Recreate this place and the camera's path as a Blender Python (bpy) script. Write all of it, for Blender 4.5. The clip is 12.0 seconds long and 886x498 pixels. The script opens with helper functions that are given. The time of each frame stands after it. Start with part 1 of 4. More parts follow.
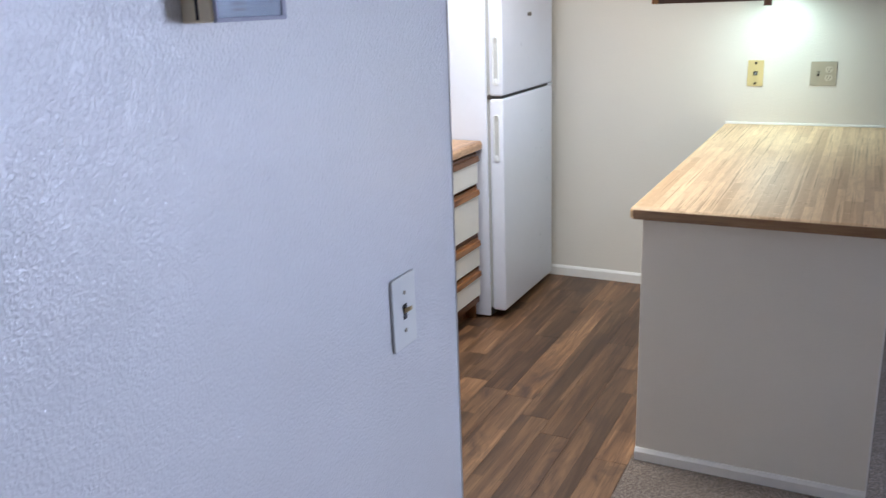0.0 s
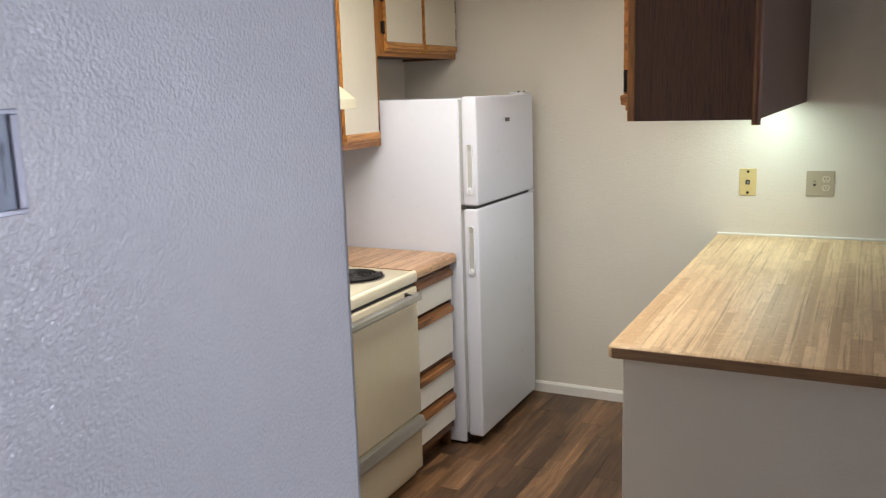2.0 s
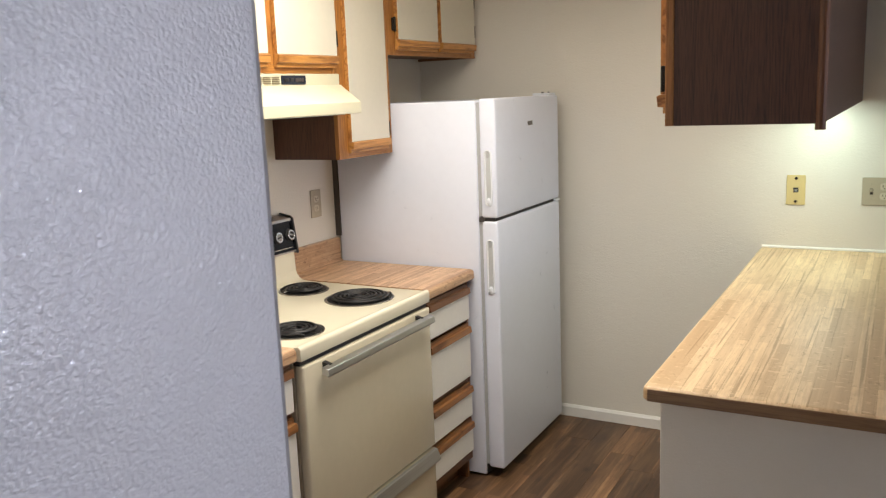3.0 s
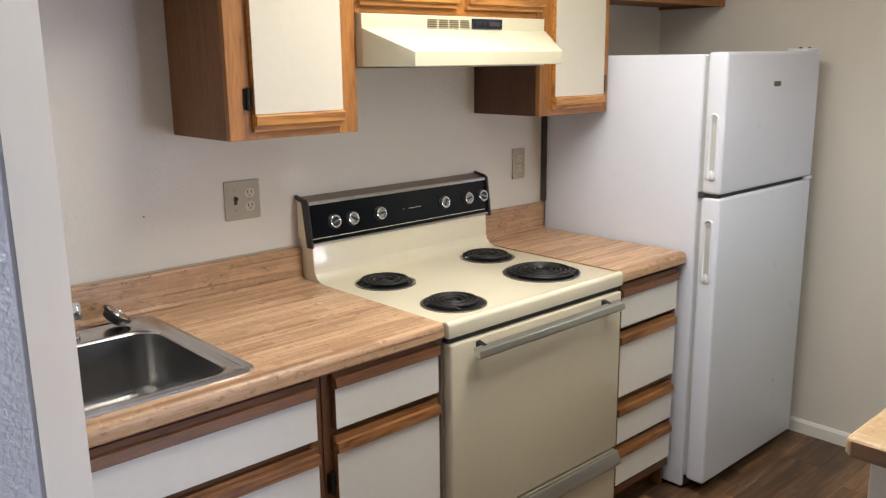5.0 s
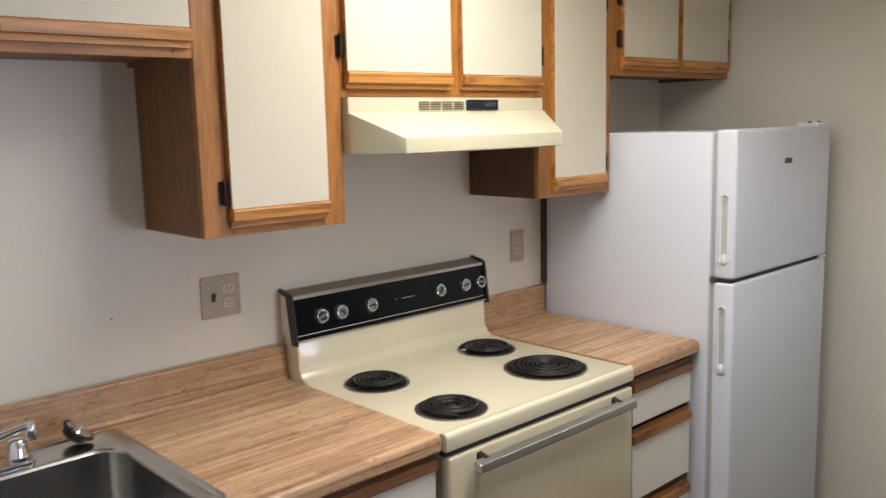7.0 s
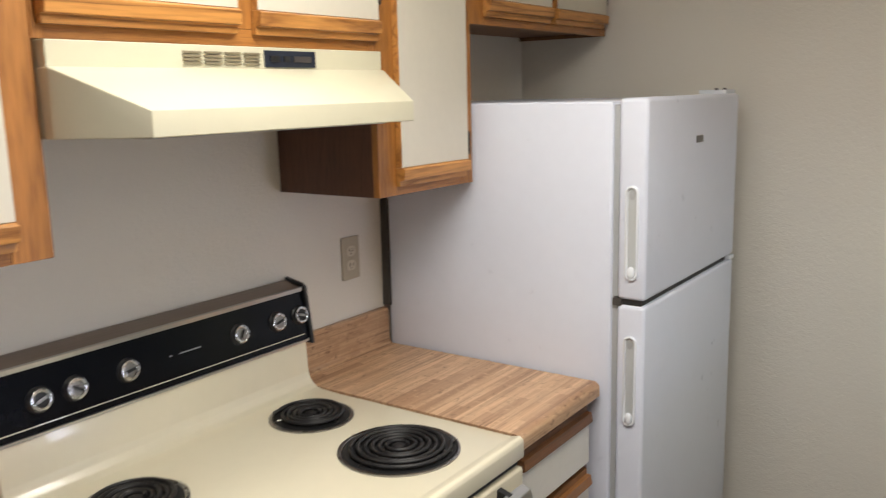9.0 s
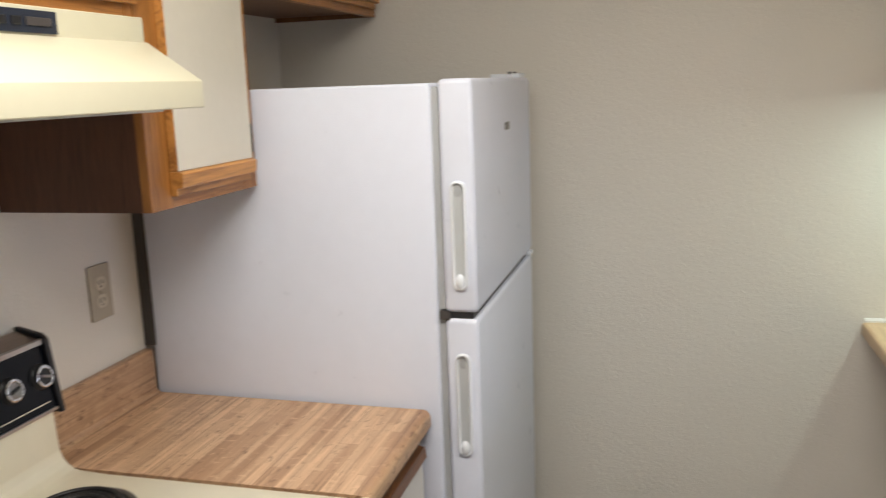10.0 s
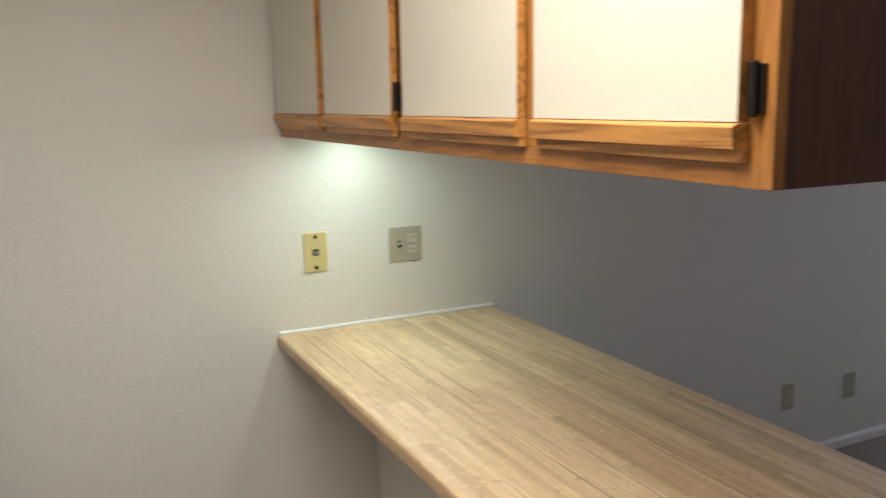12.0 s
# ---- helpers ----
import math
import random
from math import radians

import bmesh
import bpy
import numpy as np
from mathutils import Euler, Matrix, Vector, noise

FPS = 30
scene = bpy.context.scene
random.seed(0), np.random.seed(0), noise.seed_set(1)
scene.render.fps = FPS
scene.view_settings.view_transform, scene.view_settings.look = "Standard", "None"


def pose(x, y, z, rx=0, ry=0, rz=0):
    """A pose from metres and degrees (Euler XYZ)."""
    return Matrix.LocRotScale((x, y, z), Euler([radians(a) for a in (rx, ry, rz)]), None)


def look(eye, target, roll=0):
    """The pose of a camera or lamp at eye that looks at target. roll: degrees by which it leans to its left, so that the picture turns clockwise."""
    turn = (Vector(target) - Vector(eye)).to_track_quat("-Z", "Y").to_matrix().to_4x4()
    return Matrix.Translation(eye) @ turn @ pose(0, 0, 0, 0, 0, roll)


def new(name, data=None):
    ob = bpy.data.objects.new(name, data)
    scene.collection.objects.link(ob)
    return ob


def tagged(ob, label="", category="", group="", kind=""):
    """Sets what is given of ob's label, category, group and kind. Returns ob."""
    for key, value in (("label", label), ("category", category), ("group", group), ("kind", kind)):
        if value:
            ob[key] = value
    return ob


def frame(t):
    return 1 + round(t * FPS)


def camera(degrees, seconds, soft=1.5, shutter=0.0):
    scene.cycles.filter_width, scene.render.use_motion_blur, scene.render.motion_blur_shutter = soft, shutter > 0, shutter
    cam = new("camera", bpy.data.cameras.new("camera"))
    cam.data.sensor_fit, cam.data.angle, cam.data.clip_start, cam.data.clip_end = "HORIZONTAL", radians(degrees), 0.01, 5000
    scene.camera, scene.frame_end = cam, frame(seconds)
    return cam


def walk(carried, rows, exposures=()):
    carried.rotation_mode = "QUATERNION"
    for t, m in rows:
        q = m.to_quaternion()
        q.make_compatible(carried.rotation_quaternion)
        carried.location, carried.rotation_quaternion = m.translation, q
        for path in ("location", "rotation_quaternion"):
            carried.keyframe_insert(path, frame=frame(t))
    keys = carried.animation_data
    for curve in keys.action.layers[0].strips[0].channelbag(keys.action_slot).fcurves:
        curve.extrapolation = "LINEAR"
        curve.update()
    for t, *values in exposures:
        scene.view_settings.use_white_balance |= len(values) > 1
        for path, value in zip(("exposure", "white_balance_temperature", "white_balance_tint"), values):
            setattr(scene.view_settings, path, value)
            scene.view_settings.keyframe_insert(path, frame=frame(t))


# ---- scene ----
cam = camera(55.6, 12.0, 1.2, 0.35)
PATH = [
    (0, (-0.265, 3.214, 1.552), (-1.135, 4.925, 0.989), -2.1),
    (0.5, (-0.253, 3.25, 1.574), (-1.044, 5.02, 1.082), -2.0),
    (1, (-0.253, 3.313, 1.595), (-1.043, 5.101, 1.171), -2.2),
    (1.5, (-0.258, 3.431, 1.616), (-1.088, 5.211, 1.24), -2.1),
    (2, (-0.291, 3.567, 1.617), (-1.177, 5.322, 1.25), -1.8),
    (2.5, (-0.359, 3.746, 1.618), (-1.28, 5.486, 1.264), -1.9),
    (2.7, (-0.386, 3.795, 1.617), (-1.306, 5.535, 1.263), -2.2),
    (4.3, (-0.361, 4.234, 1.6), (-1.652, 5.7, 1.171), -0.4),
    (4.5, (-0.355, 4.264, 1.597), (-1.697, 5.682, 1.161), -0.2),
    (5, (-0.359, 4.3, 1.581), (-1.795, 5.62, 1.141), -0.7),
    (5.5, (-0.392, 4.313, 1.596), (-1.868, 5.591, 1.161), -1.0),
    (6, (-0.421, 4.335, 1.603), (-1.914, 5.604, 1.202), -1.3),
    (6.5, (-0.448, 4.364, 1.619), (-1.943, 5.645, 1.266), -1.5),
    (7, (-0.506, 4.437, 1.637), (-1.952, 5.786, 1.34), -1.4),
    (7.2, (-0.549, 4.488, 1.639), (-1.95, 5.886, 1.352), -1.6),
    (8.8, (-0.962, 5.005, 1.616), (-2.189, 6.544, 1.259), -0.5),
    (9, (-1.065, 5.057, 1.617), (-2.204, 6.659, 1.251), -1.4),
    (9.5, (-1.255, 5.169, 1.603), (-2.103, 6.942, 1.232), -2.9),
    (10, (-1.413, 5.269, 1.583), (-1.935, 7.161, 1.2), -2.1),
    (10.5, (-1.519, 5.285, 1.609), (-1.593, 7.244, 1.216), -1.0),
    (11, (-1.589, 5.248, 1.623), (-1.293, 7.184, 1.22), -0.4),
    (11.5, (-1.584, 5.214, 1.63), (-1.015, 7.095, 1.255), -0.5),
    (12, (-1.557, 5.172, 1.624), (-0.69, 6.941, 1.277), -1.0),
]
EXPOSURES = [(0.0, 0.44, 5750, 10), (0.5, 0.48, 5950, 10), (1.0, 0.47, 6150, 10), (1.5, 0.38, 6350, 10), (2.0, 0.08, 6600, 10), (2.5, 0.16, 6800, 10), (4.5, 0.02, 6500, 10), (6.0, 0.0, 6500, 10), (7.0, -0.20, 6500, 10), (9.0, -0.18, 6450, 10), (9.5, -0.24, 6400, 10), (10.0, -0.12, 6450, 10), (12.0, -0.11, 6500, 10)]
walk(cam, [(t, look(eye, target, roll)) for t, eye, target, roll in PATH], EXPOSURES)

# ---- world, large lights ----
world = bpy.data.worlds.new("world")
scene.world = world
world.use_nodes = True
wn = world.node_tree.nodes
sky = wn.new("ShaderNodeTexSky")
sky.sky_type, sky.sun_disc = "NISHITA", False
sky.sun_elevation, sky.sun_rotation = radians(50), radians(200)
world.node_tree.links.new(sky.outputs[0], wn["Background"].inputs[0])
wn["Background"].inputs[1].default_value = 0.08

# the plan, in metres
W, N = -2.577, 7.69          # stove wall, north wall
WING, WINGY = -0.864, 4.433  # textured wall and its corner
CTOP = 0.91                  # countertop height
CEIL = 2.42


def area_lamp(name, m, sx, sy, watts, colour):
    la = bpy.data.lights.new(name, "AREA")
    la.shape, la.size, la.size_y, la.energy, la.color = "RECTANGLE", sx, sy, watts, colour
    ob = new(name, la)
    ob.matrix_world = m
    return ob


# daylight through the glass door of the living room, in the north wall
day = area_lamp("daylight", look((5.40, N + 0.10, 1.10), (0.94, 3.775, 0.95)), 1.4, 1.9, 118, (0.73, 0.79, 1.0))
day.data.spread = radians(112)
# kitchen ceiling fixture
glow = area_lamp("ceiling_glow", look((-1.44, 5.96, 2.325), (-1.441, 5.96, 0)), 0.30, 1.15, 27.5, (1.0, 0.96, 0.875))
glow.data.spread = radians(167)
# fluorescent tube under the peninsula cabinet
area_lamp("tube_glow", look((-0.66, 7.36, 1.527), (-0.66, 7.42, 0)), 0.05, 0.46, 3.2, (0.80, 1.0, 0.88))


# ---- materials ----
def material(name):
    m = bpy.data.materials.new(name)
    m.use_nodes = True
    nt = m.node_tree
    return m, nt, nt.nodes["Principled BSDF"]


def mapped(nt, scale=(1, 1, 1), rot=(0, 0, 0), coord="Object"):
    tc, mp = nt.nodes.new("ShaderNodeTexCoord"), nt.nodes.new("ShaderNodeMapping")
    mp.inputs["Scale"].default_value, mp.inputs["Rotation"].default_value = scale, rot
    nt.links.new(tc.outputs[coord], mp.inputs["Vector"])
    return mp.outputs["Vector"]


def noise_tex(nt, vec, scale, detail=3, rough=0.55, distort=0):
    n = nt.nodes.new("ShaderNodeTexNoise")
    n.inputs["Scale"].default_value, n.inputs["Detail"].default_value = scale, detail
    n.inputs["Roughness"].default_value, n.inputs["Distortion"].default_value = rough, distort
    nt.links.new(vec, n.inputs["Vector"])
    return n.outputs["Fac"]


def ramp(nt, fac, stops):
    r = nt.nodes.new("ShaderNodeValToRGB")
    el = r.color_ramp.elements
    while len(el) < len(stops):
        el.new(0.5)
    for e, (p, c) in zip(el, stops):
        e.position, e.color = p, (*c, 1) if len(c) == 3 else c
    nt.links.new(fac, r.inputs["Fac"])
    return r.outputs["Color"]


def mix(nt, fac, a, b, mode="MIX"):
    n = nt.nodes.new("ShaderNodeMix")
    n.data_type, n.blend_type = "RGBA", mode
    for sock, v in ((n.inputs["Factor"], fac), (n.inputs["A"], a), (n.inputs["B"], b)):
        if isinstance(v, (int, float)):
            sock.default_value = v
        elif isinstance(v, tuple):
            sock.default_value = (*v, 1)
        else:
            nt.links.new(v, sock)
    return n.outputs["Result"]


def bump(nt, bsdf, height, strength, dist, prev=None):
    b = nt.nodes.new("ShaderNodeBump")
    b.inputs["Strength"].default_value, b.inputs["Distance"].default_value = strength, dist
    nt.links.new(height, b.inputs["Height"])
    if prev:
        nt.links.new(prev, b.inputs["Normal"])
    nt.links.new(b.outputs["Normal"], bsdf.inputs["Normal"])
    return b.outputs["Normal"]


def plain(name, colour, rough=0.5, metal=0.0, vary=0.06, grain=30, bump_d=0.0, bump_s=200, coat=0.0):
    m, nt, b = material(name)
    v = mapped(nt)
    f = noise_tex(nt, v, 2.2, 4)
    g = noise_tex(nt, v, grain, 3)
    dark = tuple(c * (1 - 1.6 * vary) for c in colour)
    lite = tuple(min(1, c * (1 + vary)) for c in colour)
    c = mix(nt, 0.35, ramp(nt, f, [(0.3, dark), (0.7, lite)]), ramp(nt, g, [(0.3, dark), (0.7, lite)]))
    nt.links.new(c, b.inputs["Base Color"])
    r = nt.nodes.new("ShaderNodeMapRange")
    r.inputs["To Min"].default_value, r.inputs["To Max"].default_value = rough * 0.88, min(1, rough * 1.12)
    nt.links.new(g, r.inputs["Value"])
    nt.links.new(r.outputs[0], b.inputs["Roughness"])
    b.inputs["Metallic"].default_value = metal
    b.inputs["Coat Weight"].default_value = coat
    if bump_d:
        bump(nt, b, noise_tex(nt, v, bump_s, 2), 1.0, bump_d)
    return m


def texture_paint(name, colour, rough, depth, size, sharp=0.5):
    """Rolled or sprayed wall paint: soft blobs of plaster under a satin coat."""
    m, nt, b = material(name)
    v = mapped(nt)
    dark = tuple(c * 0.95 for c in colour)
    nt.links.new(ramp(nt, noise_tex(nt, v, 1.3, 4), [(0.3, dark), (0.7, colour)]), b.inputs["Base Color"])
    b.inputs["Roughness"].default_value = rough
    h = ramp(nt, noise_tex(nt, v, size, 2.5, 0.6, 0.6), [(0.5 - sharp / 2, (0, 0, 0)), (0.5 + sharp / 2, (1, 1, 1))])
    n1 = bump(nt, b, h, 1.0, depth)
    bump(nt, b, noise_tex(nt, v, size * 0.16, 3), 1.0, depth * 1.4, n1)
    return m


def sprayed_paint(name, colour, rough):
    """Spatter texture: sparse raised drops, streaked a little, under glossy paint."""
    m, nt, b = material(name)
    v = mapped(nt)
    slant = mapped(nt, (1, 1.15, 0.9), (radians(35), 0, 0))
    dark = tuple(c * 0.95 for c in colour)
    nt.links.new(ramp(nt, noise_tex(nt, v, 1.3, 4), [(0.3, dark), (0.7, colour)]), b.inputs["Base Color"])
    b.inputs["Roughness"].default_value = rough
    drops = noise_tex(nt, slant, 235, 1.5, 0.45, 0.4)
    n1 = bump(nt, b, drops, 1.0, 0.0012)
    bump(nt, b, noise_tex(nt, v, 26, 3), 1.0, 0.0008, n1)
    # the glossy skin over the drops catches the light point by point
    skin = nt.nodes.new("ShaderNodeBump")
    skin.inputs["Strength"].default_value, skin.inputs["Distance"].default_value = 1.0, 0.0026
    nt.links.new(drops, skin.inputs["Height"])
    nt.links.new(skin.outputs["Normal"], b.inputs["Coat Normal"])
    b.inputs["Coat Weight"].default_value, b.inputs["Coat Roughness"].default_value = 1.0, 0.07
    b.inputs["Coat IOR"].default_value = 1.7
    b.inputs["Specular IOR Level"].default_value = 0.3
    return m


def wood(name, base, dark, axis="z", size=1.0, rough=0.42, coat=0.15, bold=False):
    """Grain runs along the named axis; bold: dark cathedral rings."""
    m, nt, b = material(name)
    k = {"x": (0.06, 1, 1), "y": (1, 0.06, 1), "z": (1, 1, 0.06)}[axis]
    info = nt.nodes.new("ShaderNodeObjectInfo")
    v0 = mapped(nt, k)
    add = nt.nodes.new("ShaderNodeVectorMath")
    add.operation = "ADD"
    mul = nt.nodes.new("ShaderNodeVectorMath")
    mul.operation = "SCALE"
    mul.inputs[0].default_value, = ((3.1, 5.7, 7.3),)
    nt.links.new(info.outputs["Random"], mul.inputs["Scale"])
    nt.links.new(v0, add.inputs[0])
    nt.links.new(mul.outputs[0], add.inputs[1])
    v = add.outputs[0]
    broad = noise_tex(nt, v, 16 / size, 4, 0.5, 1.6)
    w = nt.nodes.new("ShaderNodeMath")
    w.operation = "PINGPONG"
    w.inputs[1].default_value = 0.09
    nt.links.new(broad, w.inputs[0])
    sc = nt.nodes.new("ShaderNodeMath")
    sc.operation = "MULTIPLY"
    sc.inputs[1].default_value = 11
    nt.links.new(w.outputs[0], sc.inputs[0])
    fine = noise_tex(nt, v, 240 / size, 3, 0.6)
    mid = tuple(0.5 * (p + q) for p, q in zip(base, dark))
    c1 = ramp(nt, sc.outputs[0], [(0.05, mid), (0.5, base), (1.0, tuple(min(1, c * 1.12) for c in base))])
    c2 = ramp(nt, fine, [(0.36, dark), (0.56, base)])
    if bold:
        c1 = ramp(nt, sc.outputs[0], [(0.02, dark), (0.22, mid), (0.5, base), (1.0, tuple(min(1, c * 1.15) for c in base))])
    c = mix(nt, 0.30 if bold else 0.45, c1, c2)
    nt.links.new(c, b.inputs["Base Color"])
    b.inputs["Roughness"].default_value, b.inputs["Coat Weight"].default_value = rough, coat
    b.inputs["Coat Roughness"].default_value = 0.25
    bump(nt, b, fine, 0.35, 0.0006)
    return m


def butcher_laminate(name, light, mid, dark, staved=True, spots=0.35, streak=0.0, run=1.0, wide=1.0, rough=0.36):
    """Printed butcher-block laminate: staggered staves along y, a satin face."""
    m, nt, b = material(name)
    v = mapped(nt, (1, 1, 1), (0, 0, radians(90)))

    def staves(wide, long, off):
        br = nt.nodes.new("ShaderNodeTexBrick")
        br.offset, br.offset_frequency, br.squash = off, 2, 1
        br.inputs["Scale"].default_value = 1
        br.inputs["Mortar Size"].default_value = 0.0011
        br.inputs["Mortar Smooth"].default_value = 0.6
        br.inputs["Brick Width"].default_value, br.inputs["Row Height"].default_value = long, wide
        br.inputs["Color1"].default_value, br.inputs["Color2"].default_value = (0, 0, 0, 1), (1, 1, 1, 1)
        br.inputs["Mortar"].default_value = (0, 0, 0, 1)
        nt.links.new(v, br.inputs["Vector"])
        return br.outputs["Color"]

    s = mix(nt, 0.45, staves(0.021 * wide, 0.19 * run, 0.37), staves(0.042 * wide, 0.37 * run, 0.29))
    grain = noise_tex(nt, mapped(nt, (1, 0.045, 1)), 170, 4, 0.62)
    fleck = noise_tex(nt, mapped(nt, (1, 0.55, 1)), 70, 3, 0.6, 0.6)
    cloud = noise_tex(nt, mapped(nt, (1, 0.3, 1)), 24, 4, 0.6, 0.8)
    pale = tuple(min(1, 1.12 * a) for a in light)
    c = ramp(nt, s, [(0.0, tuple(0.8 * a + 0.2 * d for a, d in zip(mid, dark))), (0.30, tuple(0.35 * a + 0.65 * d for a, d in zip(light, mid))), (0.5, light), (0.75, pale), (1.0, mid)])
    if not staved:
        c = ramp(nt, cloud, [(0.3, mid), (0.5, light), (0.7, pale)])
    c = mix(nt, ramp(nt, grain, [(0.42, (0.40, 0.40, 0.40)), (0.56, (0, 0, 0))]), c, mid)
    c = mix(nt, ramp(nt, cloud, [(0.50, (0, 0, 0)), (0.72, (0.6, 0.6, 0.6))]), c, mid)
    if streak:
        line = noise_tex(nt, mapped(nt, (1, 0.018, 1)), 46, 3, 0.6)
        c = mix(nt, ramp(nt, line, [(0.50, (0, 0, 0)), (0.62, (streak, streak, streak))]), c, tuple(0.5 * (a + d) for a, d in zip(mid, dark)))
        c = mix(nt, ramp(nt, line, [(0.36, (streak, streak, streak)), (0.47, (0, 0, 0))]), c, tuple(min(1, 1.2 * a) for a in light))
        # thin dark joints along the staves, and pale flecks that lie across them
        joint = noise_tex(nt, mapped(nt, (1, 0.012, 1)), 120, 2, 0.5)
        c = mix(nt, ramp(nt, joint, [(0.60, (0, 0, 0)), (0.67, (0.55, 0.55, 0.55))]), c, dark)
        chip = noise_tex(nt, mapped(nt, (0.42, 1, 1)), 95, 2, 0.5, 0.5)
        c = mix(nt, ramp(nt, chip, [(0.62, (0, 0, 0)), (0.70, (0.5, 0.5, 0.5))]), c, pale)
    c = mix(nt, ramp(nt, fleck, [(0.60, (0, 0, 0)), (0.72, (spots, spots, spots))]), c, dark)
    nt.links.new(c, b.inputs["Base Color"])
    b.inputs["Roughness"].default_value = rough
    bump(nt, b, grain, 0.25, 0.0003)
    return m


def plank_wood(name):
    """Printed rustic wood: narrow inner strips, streaks along the board, knots and dark blotches."""
    m, nt, b = material(name)
    info = nt.nodes.new("ShaderNodeObjectInfo")
    sc = nt.nodes.new("ShaderNodeVectorMath")
    sc.operation = "SCALE"
    sc.inputs[0].default_value, = ((9.1, 13.7, 3.3),)
    nt.links.new(info.outputs["Random"], sc.inputs["Scale"])

    def shifted(scale):
        add = nt.nodes.new("ShaderNodeVectorMath")
        add.operation = "ADD"
        nt.links.new(mapped(nt, scale), add.inputs[0])
        nt.links.new(sc.outputs[0], add.inputs[1])
        return add.outputs[0]

    v = shifted((1, 0.075, 1))
    broad = noise_tex(nt, v, 15, 5, 0.6, 1.2)
    fine = noise_tex(nt, shifted((1, 0.05, 1)), 150, 4, 0.65)
    blot = noise_tex(nt, shifted((1, 0.36, 1)), 8.5, 5, 0.62, 0.9)
    strip = nt.nodes.new("ShaderNodeTexBrick")
    strip.offset, strip.offset_frequency = 0.43, 2
    strip.inputs["Scale"].default_value = 1
    strip.inputs["Mortar Size"].default_value, strip.inputs["Mortar Smooth"].default_value = 0.0007, 0.8
    strip.inputs["Brick Width"].default_value, strip.inputs["Row Height"].default_value = 0.52, 0.0585
    strip.inputs["Color1"].default_value, strip.inputs["Color2"].default_value = (0.62, 0.61, 0.60, 1), (1.42, 1.40, 1.34, 1)
    strip.inputs["Mortar"].default_value = (0.42, 0.39, 0.37, 1)
    turn = nt.nodes.new("ShaderNodeMapping")
    turn.inputs["Rotation"].default_value = (0, 0, radians(90))
    nt.links.new(shifted((1, 1, 1)), turn.inputs["Vector"])
    nt.links.new(turn.outputs[0], strip.inputs["Vector"])
    c = ramp(nt, broad, [(0.28, (0.066, 0.036, 0.021)), (0.42, (0.118, 0.066, 0.037)), (0.58, (0.172, 0.100, 0.056)), (0.76, (0.28, 0.172, 0.098))])
    c = mix(nt, 1.0, c, strip.outputs["Color"], "MULTIPLY")
    c = mix(nt, ramp(nt, fine, [(0.36, (0.55, 0.55, 0.55)), (0.52, (0, 0, 0))]), c, (0.060, 0.030, 0.018))
    tone = ramp(nt, info.outputs["Random"], [(0.0, (0.66, 0.62, 0.60)), (0.5, (1.0, 0.97, 0.93)), (1.0, (1.45, 1.36, 1.24))])
    c = mix(nt, 1.0, c, tone, "MULTIPLY")
    c = mix(nt, ramp(nt, blot, [(0.52, (0, 0, 0)), (0.68, (0.8, 0.8, 0.8))]), c, (0.052, 0.028, 0.020))
    knot = nt.nodes.new("ShaderNodeTexVoronoi")
    knot.inputs["Scale"].default_value = 5.5
    nt.links.new(shifted((1, 0.55, 1)), knot.inputs["Vector"])
    c = mix(nt, ramp(nt, knot.outputs["Distance"], [(0.03, (0.85, 0.85, 0.85)), (0.075, (0.35, 0.35, 0.35)), (0.13, (0, 0, 0))]), c, (0.030, 0.015, 0.010))
    nt.links.new(c, b.inputs["Base Color"])
    b.inputs["Roughness"].default_value = 0.42
    bump(nt, b, fine, 0.4, 0.0006)
    return m


def carpet_pile(name):
    m, nt, b = material(name)
    v = mapped(nt)
    f = noise_tex(nt, v, 120, 3, 0.7)
    g = noise_tex(nt, v, 3.5, 4)
    c = ramp(nt, f, [(0.30, (0.075, 0.048, 0.034)), (0.5, (0.215, 0.165, 0.128)), (0.7, (0.46, 0.38, 0.31))])
    c = mix(nt, ramp(nt, g, [(0.35, (0.35, 0.35, 0.35)), (0.65, (0, 0, 0))]), c, (0.13, 0.10, 0.08))
    nt.links.new(c, b.inputs["Base Color"])
    b.inputs["Roughness"].default_value = 0.95
    b.inputs["Sheen Weight"].default_value = 0.3
    bump(nt, b, f, 1.0, 0.006)
    return m


def brushed(name, colour, rough, axis_scale):
    m, nt, b = material(name)
    f = noise_tex(nt, mapped(nt, axis_scale), 300, 3)
    nt.links.new(ramp(nt, f, [(0.3, tuple(c * 0.85 for c in colour)), (0.7, colour)]), b.inputs["Base Color"])
    b.inputs["Metallic"].default_value, b.inputs["Roughness"].default_value = 1.0, rough
    bump(nt, b, f, 0.15, 0.0002)
    return m


KITCHEN_PAINT = texture_paint("kitchen_wall_paint", (0.74, 0.705, 0.64), 0.46, 0.0006, 105, 0.45)
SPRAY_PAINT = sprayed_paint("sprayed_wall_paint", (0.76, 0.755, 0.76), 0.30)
SMOOTH_PAINT = plain("smooth_corner_paint", (0.78, 0.77, 0.76), 0.45, vary=0.03)
LIVING_PAINT = texture_paint("living_wall_paint", (0.74, 0.73, 0.71), 0.5, 0.0008, 130, 0.6)
CEILING_PAINT = texture_paint("ceiling_paint", (0.80, 0.79, 0.77), 0.8, 0.003, 90, 0.5)
PANEL_PAINT = texture_paint("panel_paint", (0.80, 0.755, 0.67), 0.55, 0.0006, 160, 0.7)
